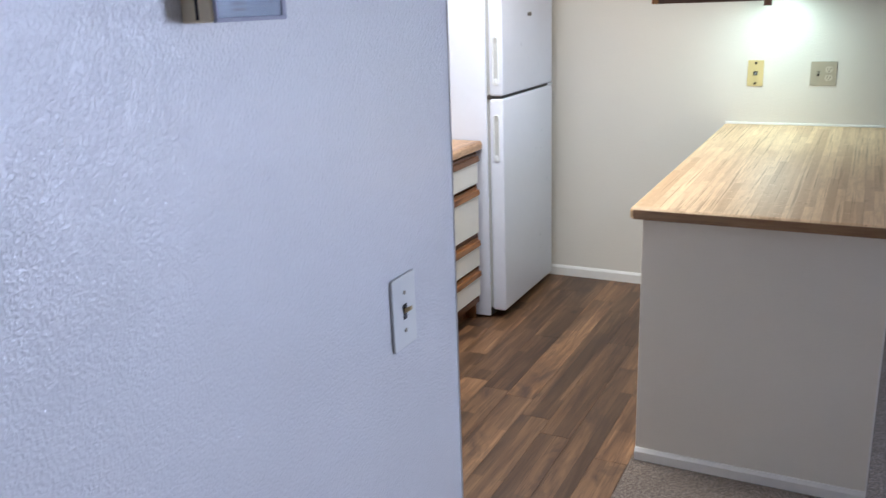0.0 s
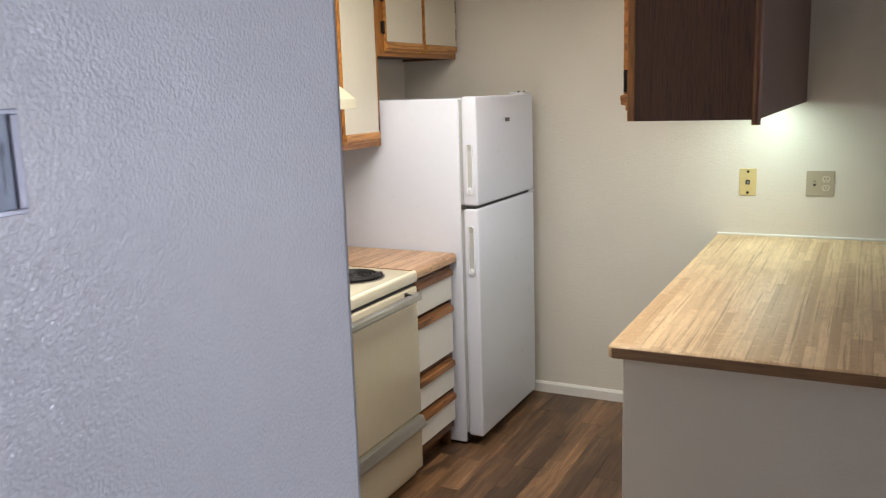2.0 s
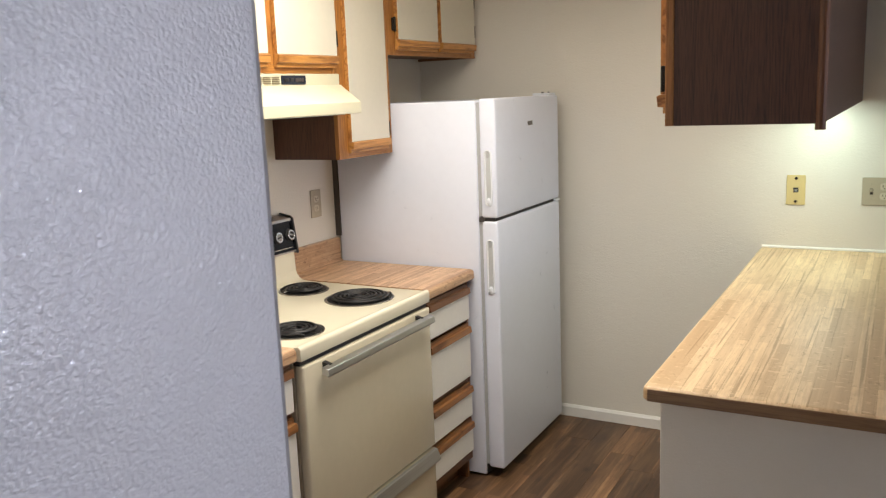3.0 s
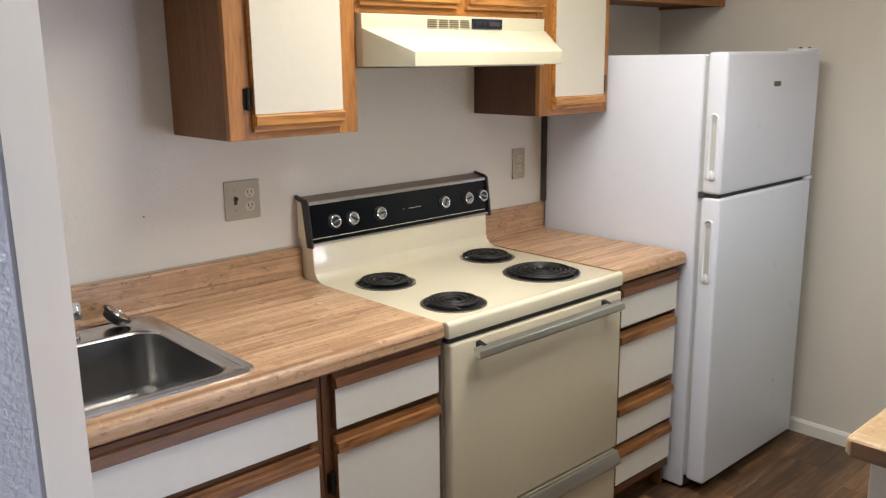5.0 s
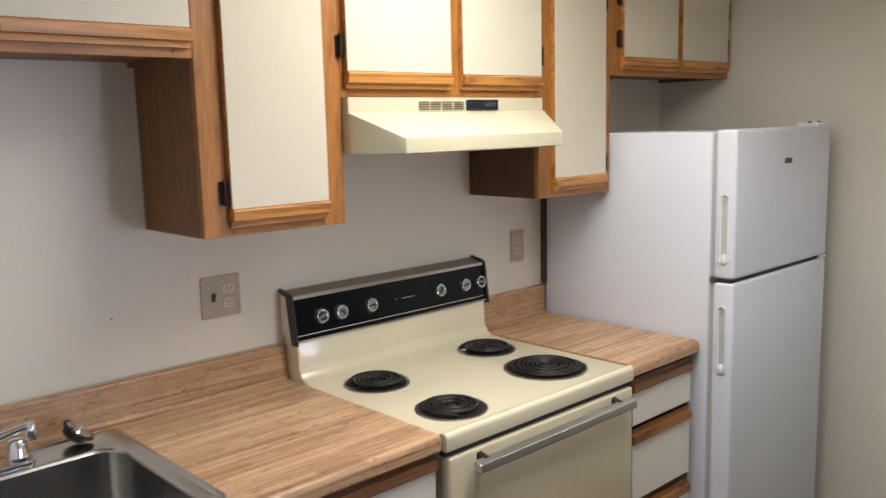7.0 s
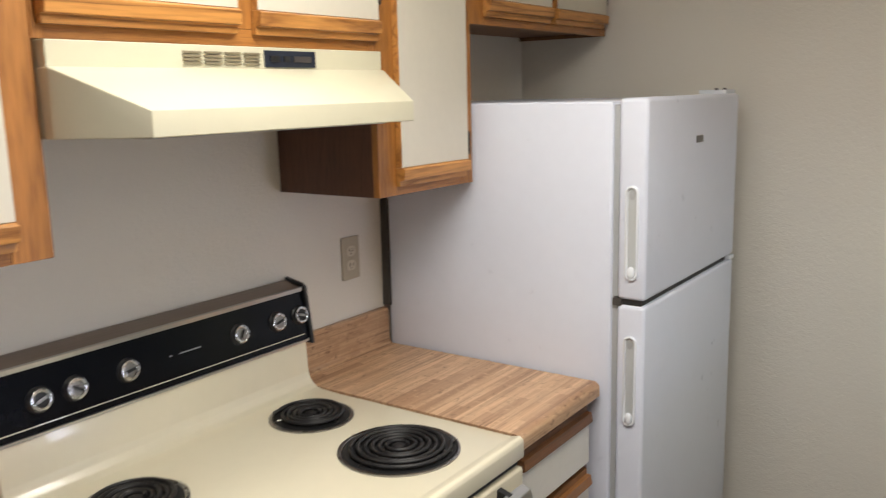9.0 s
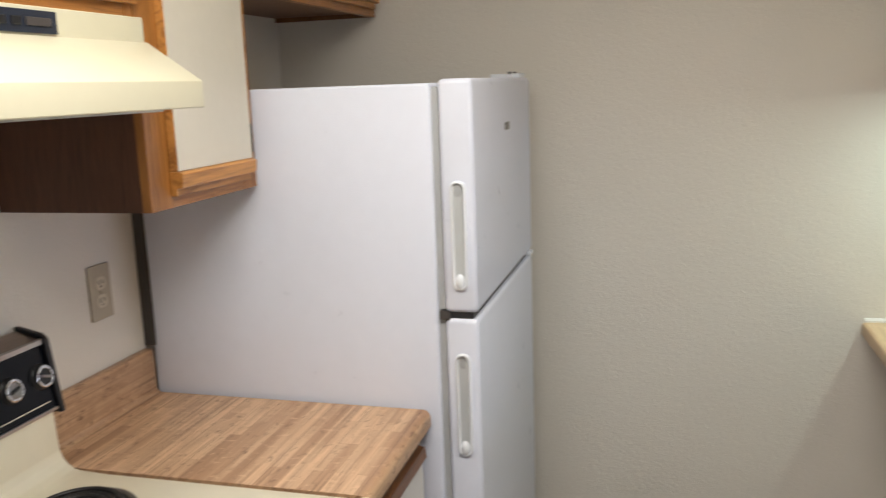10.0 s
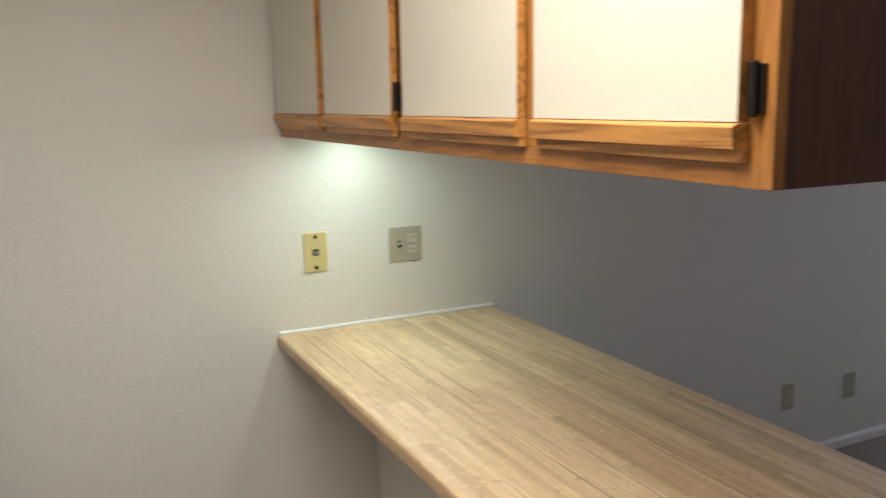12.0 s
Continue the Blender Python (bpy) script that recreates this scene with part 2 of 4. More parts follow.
TRIM_PAINT = plain("trim_paint", (0.82, 0.80, 0.77), 0.35, vary=0.04)
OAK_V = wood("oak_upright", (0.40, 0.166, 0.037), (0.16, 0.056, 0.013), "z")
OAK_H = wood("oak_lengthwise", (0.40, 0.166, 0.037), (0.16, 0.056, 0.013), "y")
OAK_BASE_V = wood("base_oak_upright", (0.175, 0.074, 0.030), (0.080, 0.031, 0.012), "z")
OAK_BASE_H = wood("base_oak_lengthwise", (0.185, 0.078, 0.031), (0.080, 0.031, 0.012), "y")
OAK_PULL = wood("oak_pull", (0.52, 0.240, 0.062), (0.22, 0.082, 0.020), "y", 1.4, bold=True)
SIDE_PANEL = wood("side_panel_veneer", (0.22, 0.096, 0.034), (0.105, 0.043, 0.015), "z", 0.7, 0.5, 0.05)
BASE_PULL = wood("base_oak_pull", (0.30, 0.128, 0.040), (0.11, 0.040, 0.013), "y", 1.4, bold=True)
DARK_PANEL = wood("dark_walnut_laminate", (0.108, 0.046, 0.024), (0.028, 0.011, 0.007), "z", 0.8, 0.5, 0.0)
DOOR_WHITE = plain("cream_laminate", (0.65, 0.612, 0.52), 0.42, vary=0.03, grain=60)
BASE_WHITE = plain("white_laminate", (0.82, 0.80, 0.76), 0.38, vary=0.03, grain=60)
BLOCK = butcher_laminate("butcher_block_laminate", (0.64, 0.425, 0.262), (0.42, 0.243, 0.137), (0.15, 0.068, 0.034), True, 0.70, 0.38)
# peninsula staves, their colours raised for the stronger lamp light on them
BLOCK_PEN = butcher_laminate("brightened_butcher_block_laminate", (0.78, 0.59, 0.37), (0.585, 0.40, 0.232), (0.30, 0.175, 0.085), True, 0.45, 0.20, 2.4, 1.3, 0.48)
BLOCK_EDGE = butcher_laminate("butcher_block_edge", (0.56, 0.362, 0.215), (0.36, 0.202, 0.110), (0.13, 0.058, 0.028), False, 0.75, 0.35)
BLOCK_PEN_EDGE = butcher_laminate("peninsula_block_edge", (0.50, 0.345, 0.20), (0.38, 0.24, 0.125), (0.22, 0.12, 0.055), False)
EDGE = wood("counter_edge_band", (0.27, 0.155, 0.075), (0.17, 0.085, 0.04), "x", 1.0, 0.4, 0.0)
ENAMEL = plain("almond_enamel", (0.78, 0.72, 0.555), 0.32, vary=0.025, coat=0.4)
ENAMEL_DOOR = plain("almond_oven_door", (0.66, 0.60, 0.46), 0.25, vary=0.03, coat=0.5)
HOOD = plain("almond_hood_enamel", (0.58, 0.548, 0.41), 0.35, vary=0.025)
FRIDGE = plain("white_appliance_steel", (0.735, 0.77, 0.885), 0.29, vary=0.02, bump_d=0.0004, bump_s=420)
FRIDGE_PLASTIC = plain("white_plastic", (0.81, 0.84, 0.89), 0.25, vary=0.02)
HANDLE_SLOT = plain("shaded_white_plastic", (0.50, 0.52, 0.53), 0.4)
GASKET_SHADE = plain("grey_gasket_and_shade", (0.40, 0.41, 0.42), 0.6)
# black for strips that stand for the shade in gaps
DARK_GAP = plain("gap_shade", (0.02, 0.02, 0.022), 0.6)
BLACK_GLASS = plain("black_control_glass", (0.004, 0.005, 0.008), 0.16, vary=0.1)
BLACK_GLASS.node_tree.nodes["Principled BSDF"].inputs["Specular IOR Level"].default_value = 0.2
BLACK_PLASTIC = plain("black_plastic", (0.012, 0.012, 0.013), 0.4)
COIL = plain("black_coil_steel", (0.016, 0.015, 0.016), 0.46, 0.1, vary=0.3)
PAN = plain("black_pan_enamel", (0.008, 0.008, 0.009), 0.55, vary=0.2)
RING_DULL = plain("dulled_chrome", (0.34, 0.33, 0.32), 0.28, 1.0, vary=0.15)
VENT = plain("vent_slot_brown", (0.20, 0.165, 0.10), 0.6)
CHROME = plain("chrome", (0.80, 0.81, 0.82), 0.09, 1.0, vary=0.03)
SATIN = brushed("satin_aluminium", (0.56, 0.56, 0.55), 0.28, (1, 0.02, 1))
# one steel twice: bowl darkened for its dark reflections, rim brightened for its light
STEEL = brushed("darkened_bowl_steel", (0.44, 0.44, 0.44), 0.22, (1, 0.04, 1))
STEEL_RIM = brushed("brighter_steel_rim", (0.66, 0.66, 0.66), 0.25, (1, 0.04, 1))
CAP = brushed("brown_metal_cap", (0.30, 0.25, 0.22), 0.35, (1, 0.02, 1))
BRONZE = plain("dark_bronze_hinge", (0.03, 0.024, 0.02), 0.4, 0.7)
PLATE = plain("beige_plate_plastic", (0.43, 0.38, 0.29), 0.4, vary=0.03)
PLATE_IVORY = plain("ivory_plate_plastic", (0.62, 0.50, 0.24), 0.35, vary=0.03)
PLATE_WHITE = plain("grey_white_plate", (0.72, 0.72, 0.68), 0.4, vary=0.05)
SOCKET = plain("ivory_socket_plastic", (0.58, 0.53, 0.42), 0.35)
SLOT = plain("slot_dark", (0.03, 0.026, 0.022), 0.6)
SCREW = plain("screw_steel", (0.42, 0.38, 0.3), 0.35, 0.9)
BRASS = plain("worn_ivory_toggle", (0.50, 0.36, 0.16), 0.4)
THERMO_BEIGE = plain("beige_thermostat_case", (0.88, 0.74, 0.50), 0.45)
THERMO_FACE = plain("grey_thermostat_face", (0.105, 0.14, 0.205), 0.4, vary=0.06)
THERMO_DIAL = plain("pale_grey_dial", (0.15, 0.19, 0.27), 0.4, vary=0.04)
THERMO_FRAME = plain("clear_grey_plastic_frame", (0.42, 0.42, 0.50), 0.15)
PRINT = plain("dark_print", (0.045, 0.055, 0.085), 0.5)
PRINT_PALE = plain("pale_print", (0.26, 0.27, 0.27), 0.5)
LABEL_DARK = plain("dark_label_foil", (0.02, 0.025, 0.04), 0.25)
BADGE = plain("grey_badge", (0.10, 0.09, 0.09), 0.3, 0.5)
CAULK = plain("white_caulk", (0.82, 0.81, 0.78), 0.5)
CAULK_OLD = plain("aged_caulk", (0.50, 0.43, 0.35), 0.6)
PLANK = plank_wood("vinyl_plank_wood")
SUBFLOOR = plain("dark_joint", (0.035, 0.020, 0.013), 0.7)
CARPET = carpet_pile("carpet_pile")
GLASS, gnt, gb = material("window_glass")
gb.inputs["Transmission Weight"].default_value, gb.inputs["Roughness"].default_value = 1.0, 0.0
COVER, cnt, cb = material("clear_cover")
cb.inputs["Transmission Weight"].default_value, cb.inputs["Roughness"].default_value = 1.0, 0.03
cb.inputs["Specular IOR Level"].default_value = 0.25
GLOW, lnt, lb = material("lit_diffuser")
lb.inputs["Emission Color"].default_value, lb.inputs["Emission Strength"].default_value = (1, 0.92, 0.80, 1), 2.0
GLOW_GREEN, lnt2, lb2 = material("lit_tube")
lb2.inputs["Emission Color"].default_value, lb2.inputs["Emission Strength"].default_value = (0.8, 1.0, 0.88, 1), 6.0

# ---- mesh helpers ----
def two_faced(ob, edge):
    """Gives the upright faces of a worktop the plain, darker edge laminate."""
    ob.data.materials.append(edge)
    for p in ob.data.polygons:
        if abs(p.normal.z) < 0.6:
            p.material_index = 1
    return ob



ORIGIN = {}


def thing(name, loc, label, category, group="", kind=""):
    ob = new(name)
    ob.location = loc
    ob.empty_display_size = 0.05
    ORIGIN[ob] = Vector(loc)
    return tagged(ob, label, category, group, kind)


def part(name, bm, mat, parent=None, label=""):
    """One bmesh, drawn in world metres, as one mesh under a thing or a part."""
    me = bpy.data.meshes.new(name)
    o = ORIGIN[parent] if parent else Vector((0, 0, 0))
    bm.transform(Matrix.Translation(-o))
    bm.to_mesh(me)
    bm.free()
    me.materials.append(mat)
    ob = new(name, me)
    if parent:
        ob.parent = parent
    ORIGIN[ob] = o
    if label:
        ob["label"] = label
    return ob


def structure(name, bm, mat, label, category):
    return tagged(part(name, bm, mat), label, category, kind="structure")


def smooth(ob, angle=35):
    me = ob.data
    me.polygons.foreach_set("use_smooth", [True] * len(me.polygons))
    me.set_sharp_from_angle(angle=radians(angle))
    return ob


def box(x0, x1, y0, y1, z0, z1, r=0.0, seg=2, bm=None):
    b = bmesh.new()
    m = Matrix.Translation(((x0 + x1) / 2, (y0 + y1) / 2, (z0 + z1) / 2)) @ Matrix.Diagonal((abs(x1 - x0), abs(y1 - y0), abs(z1 - z0), 1))
    bmesh.ops.create_cube(b, size=1, matrix=m)
    if r:
        bmesh.ops.bevel(b, geom=b.edges[:], offset=r, segments=seg, profile=0.5, affect="EDGES")
    return join(bm, b)


def join(bm, b):
    if bm is None:
        return b
    me = bpy.data.meshes.new("tmp")
    b.to_mesh(me)
    b.free()
    bm.from_mesh(me)
    bpy.data.meshes.remove(me)
    return bm


def prism(points, axis, a, c, r=0.0, bm=None, seg=2):
    """A closed outline of (u, v) swept along an axis: 'x' -> (y, z), 'y' -> (x, z), 'z' -> (x, y)."""
    b = bmesh.new()
    place = {"x": lambda u, v, w: (w, u, v), "y": lambda u, v, w: (u, w, v), "z": lambda u, v, w: (u, v, w)}[axis]
    lo = [b.verts.new(place(u, v, a)) for u, v in points]
    hi = [b.verts.new(place(u, v, c)) for u, v in points]
    n = len(points)
    b.faces.new(lo)
    b.faces.new(hi)
    for i in range(n):
        b.faces.new((lo[i], lo[(i + 1) % n], hi[(i + 1) % n], hi[i]))
    bmesh.ops.recalc_face_normals(b, faces=b.faces[:])
    if r:
        bmesh.ops.bevel(b, geom=b.edges[:], offset=r, segments=seg, profile=0.5, affect="EDGES")
    return join(bm, b)


def cyl(centre, way, r1, r2, h, n=32, bevel=0.0, bm=None):
    b = bmesh.new()
    q = Vector((0, 0, 1)).rotation_difference(Vector(way)).to_matrix().to_4x4()
    bmesh.ops.create_cone(b, cap_ends=True, segments=n, radius1=r1, radius2=r2, depth=h, matrix=Matrix.Translation(centre) @ q)
    if bevel:
        caps = [e for e in b.edges if any(len(f.verts) > 4 for f in e.link_faces)]
        bmesh.ops.bevel(b, geom=caps, offset=bevel, segments=2, profile=0.5, affect="EDGES")
    return join(bm, b)


def lathe(profile, centre, way=(0, 0, 1), n=40, bm=None):
    """(radius, height) pairs turned round an axis."""
    b = bmesh.new()
    rings = []
    for r, h in profile:
        rings.append([b.verts.new((r * math.cos(2 * math.pi * i / n), r * math.sin(2 * math.pi * i / n), h)) for i in range(n)])
    for p, q in zip(rings, rings[1:]):
        for i in range(n):
            b.faces.new((p[i], p[(i + 1) % n], q[(i + 1) % n], q[i]))
    b.faces.new(rings[0])
    b.faces.new(rings[-1])
    bmesh.ops.recalc_face_normals(b, faces=b.faces[:])
    q = Vector((0, 0, 1)).rotation_difference(Vector(way)).to_matrix().to_4x4()
    b.transform(Matrix.Translation(centre) @ q)
    return join(bm, b)


def tube(points, radius, n=8, bm=None):
    """A round bar along a line of points; radius may be one number or one for each point."""
    b = bmesh.new()
    pts = [Vector(p) for p in points]
    rings = []
    up = Vector((0.13, 0.21, 0.97))
    for i, p in enumerate(pts):
        d = (pts[min(i + 1, len(pts) - 1)] - pts[max(i - 1, 0)]).normalized()
        s = d.cross(up).normalized()
        u = s.cross(d)
        r = radius if isinstance(radius, (int, float)) else radius[i]
        rings.append([b.verts.new(p + r * (math.cos(2 * math.pi * k / n) * s + math.sin(2 * math.pi * k / n) * u)) for k in range(n)])
    for p, q in zip(rings, rings[1:]):
        for i in range(n):
            b.faces.new((p[i], p[(i + 1) % n], q[(i + 1) % n], q[i]))
    b.faces.new(rings[0])
    b.faces.new(rings[-1])
    bmesh.ops.recalc_face_normals(b, faces=b.faces[:])
    return join(bm, b)


def rounded(x0, x1, y0, y1, r, n=8):
    """The outline of a rectangle with round corners."""
    out = []
    for cx, cy, a in ((x1 - r, y1 - r, 0), (x0 + r, y1 - r, 90), (x0 + r, y0 + r, 180), (x1 - r, y0 + r, 270)):
        out += [(cx + r * math.cos(radians(a + 90 * i / n)), cy + r * math.sin(radians(a + 90 * i / n))) for i in range(n + 1)]
    return out


def loft(rings, close_first=False, close_last=False, bm=None):
    b = bmesh.new()
    vs = [[b.verts.new(p) for p in ring] for ring in rings]
    n = len(vs[0])
    for p, q in zip(vs, vs[1:]):
        for i in range(n):
            b.faces.new((p[i], p[(i + 1) % n], q[(i + 1) % n], q[i]))
    if close_first:
        b.faces.new(vs[0])
    if close_last:
        b.faces.new(vs[-1])
    bmesh.ops.recalc_face_normals(b, faces=b.faces[:])
    return join(bm, b)


# ---- the setting ----
T = 0.12
structure("wall_west", box(W - T, W, 4.38, N + T, 0, CEIL), KITCHEN_PAINT, "warm white lightly textured painted kitchen wall", "wall")
wb = box(W, 4.60, N, N + T, 0, CEIL)
box(6.20, 7.5, N, N + T, 0, CEIL, bm=wb)
box(4.60, 6.20, N, N + T, 2.1, CEIL, bm=wb)
structure("wall_north", wb, KITCHEN_PAINT, "warm white painted end wall behind counter", "wall")
E1 = (-1.105, 4.538)
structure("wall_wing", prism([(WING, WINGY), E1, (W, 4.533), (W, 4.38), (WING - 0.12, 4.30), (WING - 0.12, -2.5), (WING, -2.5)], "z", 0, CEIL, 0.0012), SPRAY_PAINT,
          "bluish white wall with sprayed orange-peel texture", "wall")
structure("wall_corner", prism([(WING + 0.0013, WINGY + 0.0027), (E1[0] + 0.0013, E1[1] + 0.0027), (E1[0], E1[1] - 0.002), (WING - 0.006, WINGY - 0.002)], "z", 0.0, CEIL),
          SMOOTH_PAINT, "smooth painted end of the textured wall", "wall")
# unseen east and south walls, set far off to bounce less light
structure("wall_east", box(7.5, 7.5 + T, -2.5, N + T, 0, CEIL), LIVING_PAINT, "plain unseen living room wall", "wall")
structure("wall_south", box(WING - 0.12, 7.5 + T, -2.5 - T, -2.5, 0, CEIL), LIVING_PAINT, "plain unseen living room wall", "wall")
structure("ceiling", box(W - T, 7.6, -2.6, N + T, CEIL, CEIL + 0.1), CEILING_PAINT, "white painted ceiling", "ceiling")
structure("ground", box(-60, 60, N + T + 0.02, 120, -0.3, -0.12), plain("lawn", (0.06, 0.09, 0.04), 0.9, vary=0.3), "ground outside the glass door", "ground")

gd = thing("window_1", (5.40, N, 0.02), "aluminium framed sliding glass door to outside", "glass door", kind="structure")
for a, c in ((4.60, 4.65), (5.37, 5.43), (6.15, 6.20)):
    part("window_frame", box(a, c, N + 0.03, N + 0.08, 0.02, 2.1, 0.003), SATIN, gd)
for a, c in ((0.0, 0.05), (2.05, 2.1)):
    part("window_frame", box(4.65, 6.15, N + 0.032, N + 0.078, a + 0.001, c, 0.003), SATIN, gd)
for a, c in ((4.65, 5.37), (5.43, 6.15)):
    p = part("pane", box(a, c, N + 0.052, N + 0.058, 0.05, 2.05), GLASS, gd)
    p.visible_shadow = False

# floors
PX = -0.885
floor = structure("floor", box(W, PX, 4.535, N, -0.10, -0.004), SUBFLOOR, "dark brown wood-look vinyl plank floor", "floor")
structure("floor_carpet", box(PX, 7.5, -2.5, N, -0.10, -0.002), CARPET, "beige-brown flecked cut pile carpet", "carpet")


def baseboard(name, x0, x1, y0, y1, nx, ny, h=0.060):
    """A painted board with an eased top edge; (nx, ny) points into the room."""
    t = 0.013
    if ny:
        yw = y0
        pts = [(yw, 0.001), (yw + ny * t, 0.001), (yw + ny * t, h - 0.012), (yw + ny * t * 0.45, h), (yw, h)]
        b = prism(pts, "x", x0, x1)
    else:
        pts = [(x0, 0.001), (x0 + nx * t, 0.001), (x0 + nx * t, h - 0.012), (x0 + nx * t * 0.45, h), (x0, h)]
        b = prism(pts, "y", y0, y1)
    return structure(name, b, TRIM_PAINT, "white painted wooden baseboard", "baseboard")


baseboard("baseboard", W + 0.02, -0.590, N, N, 0, -1)
baseboard("baseboard", -0.150, 4.59, N, N, 0, -1, 0.050)
baseboard("baseboard", -0.874, -0.154, 5.833, 5.833, 0, -1, 0.045)
baseboard("baseboard", WING, WING, -2.4, WINGY - 0.02, 1, 0)

# ---- cabinets ----


def hinge(x, s, y, z, parent):
    b = box(x, x + s * 0.006, y - 0.010, y + 0.010, z - 0.026, z + 0.026, 0.0015)
    cyl((x + s * 0.010, y, z), (0, 0, 1), 0.0055, 0.0055, 0.058, 12, 0.0015, b)
    return part("hinge", b, BRONZE, parent, "dark bronze hinge")


def pull_outline(x, s, z, up):
    """A finger-pull lip: a thick bevelled strip and a thinner step, above (up=1) or below (up=-1) a panel."""
    k = up
    return [(x, z), (x + s * 0.019, z), (x + s * 0.027, z + k * 0.004), (x + s * 0.024, z + k * 0.028), (x + s * 0.012, z + k * 0.029), (x + s * 0.012, z + k * 0.043), (x, z + k * 0.043)]


def front(name, x, s, y0, y1, z0, z1, parent, up, face, pullwood, hinge_side=0, hinge_z=()):
    """A laminate-faced door or drawer front with a wooden finger pull."""
    d = part(name, box(x + s * 0.0015, x + s * 0.019, y0, y1, z0, z1, 0.0012), face, parent)
    d.data.materials.append(pullwood)
    for p in d.data.polygons:
        if abs(p.normal.x) < 0.5:
            p.material_index = 1
    z = z1 + 0.0005 if up > 0 else z0 - 0.0005
    part("pull", prism(pull_outline(x + s * 0.001, s, z, up), "y", y0 - 0.001, y1 + 0.001, 0.0012), pullwood, d, "oak finger pull strip")
    for hz in hinge_z:
        hinge(x, s, y0 - 0.012 if hinge_side < 0 else y1 + 0.012, hz, d)
    return d


def frame_bars(x, s, bars, parent, mat_v, mat_h, depth=0.019):
    for y0, y1, z0, z1 in bars:
        tall = z1 - z0 > y1 - y0
        part("frame_stile" if tall else "frame_rail", box(x - s * depth, x if tall else x - s * 0.0006, y0, y1, z0, z1, 0.0015), mat_v if tall else mat_h, parent)


UF, UTOP = -2.26, 2.13


def upper(name, y0, y1, z0, doors, label, mids=(), left=None, right=None, xw=W, xf=UF, s=1, top=UTOP, bottom_rail=0.034, stiles=(0.045, 0.045)):
    """A wall cabinet: carcass, face frame, doors (y0, y1, hinge side, hinge heights)."""
    c = thing(name, ((xw + xf) / 2, (y0 + y1) / 2, z0), label, "wall cabinet", "oak and cream kitchen cabinets")
    xa, xb = xw + s * 0.002, xf - s * 0.019
    part("side_panel", box(xa, xb, y0 + 0.001, y0 + 0.014, z0, top), left or SIDE_PANEL, c, "wood grain side panel")
    part("side_panel", box(xa, xb, y1 - 0.014, y1 - 0.001, z0, top), right or SIDE_PANEL, c, "wood grain side panel")
    part("bottom_panel", box(xa, xb, y0 + 0.014, y1 - 0.014, z0 + 0.012, z0 + 0.024), SIDE_PANEL, c)
    part("top_panel", box(xa, xb, y0 + 0.014, y1 - 0.014, top - 0.014, top), SIDE_PANEL, c)
    part("back_panel", box(xa, xa + s * 0.006, y0 + 0.014, y1 - 0.014, z0 + 0.024, top - 0.014), SIDE_PANEL, c)
    bars = [(y0, y0 + stiles[0], z0, top), (y1 - stiles[1], y1, z0, top), (y0 + stiles[0], y1 - stiles[1], z0, z0 + bottom_rail), (y0 + stiles[0], y1 - stiles[1], top - 0.04, top)]
    bars += [(m - 0.028, m + 0.028, z0 + bottom_rail, top - 0.04) for m in mids]
    frame_bars(xf, s, bars, c, OAK_V, OAK_H)
    for d0, d1, side, hz in doors:
        front("door", xf, s, d0, d1, z0 + 0.064, top - 0.02, c, -1, DOOR_WHITE, OAK_PULL, side, hz)
    return c


upper("wall_cabinet", 4.540, 5.333, 1.79, [(4.560, 4.905, -1, ()), (4.940, 5.322, 1, ())], "oak framed cabinet with cream doors above the sink", (4.922,))
# tall cabinets' sides towards the hood: darker laminate puts in their shade
upper("wall_cabinet", 5.334, 5.731, 1.387, [(5.398, 5.669, -1, (1.490, 2.03))], "tall oak cabinet with cream door beside range hood", stiles=(0.075, 0.064), right=DARK_PANEL)
upper("wall_cabinet", 5.732, 6.499, 1.708, [(5.742, 6.106, -1, (1.835, 2.05)), (6.152, 6.496, 1, (1.835, 2.05))], "short oak cabinet with two cream doors over hood", (6.129,), bottom_rail=0.03, stiles=(0.02, 0.02))
upper("wall_cabinet", 6.500, 6.878, 1.387, [(6.560, 6.832, 1, (1.490, 2.03))], "tall narrow oak cabinet beside the refrigerator", stiles=(0.066, 0.052), left=DARK_PANEL)
upper("wall_cabinet", 6.879, 7.685, 1.785, [(6.938, 7.282, -1, (1.91, 2.05)), (7.314, 7.654, 1, (1.91, 2.05))], "oak cabinet with two cream doors over refrigerator", (7.298,), stiles=(0.07, 0.045))

# peninsula wall cabinet, faced to the kitchen
PF, PB = -0.862, -0.545
pc = thing("wall_cabinet", ((PF + PB) / 2, 6.745, 1.525), "long oak cabinet with dark sides above the peninsula", "wall cabinet", "oak and cream kitchen cabinets")
part("side_panel", box(PB + 0.0, PF + 0.019, 5.809, 5.829, 1.525, UTOP), DARK_PANEL, pc, "dark walnut laminate side panel")
part("back_panel", box(PB, PB + 0.010, 5.829, N - 0.002, 1.525, UTOP), DARK_PANEL, pc, "dark walnut laminate back panel")
part("bottom_panel", box(PF + 0.019, PB, 5.829, N - 0.002, 1.5525, 1.5645), SIDE_PANEL, pc)
part("top_panel", box(PF + 0.019, PB, 5.829, N - 0.002, UTOP - 0.014, UTOP - 0.001), SIDE_PANEL, pc)
part("corner_moulding", tube([(PB + 0.006, 5.815, 1.512), (PB + 0.006, 5.815, UTOP)], 0.011, 12), wood("moulding_oak", (0.20, 0.08, 0.03), (0.09, 0.035, 0.014), "z"), pc, "rounded brown corner moulding")
DY = [(5.840, 6.241), (6.288, 6.724), (6.785, 7.214), (7.264, 7.662)]
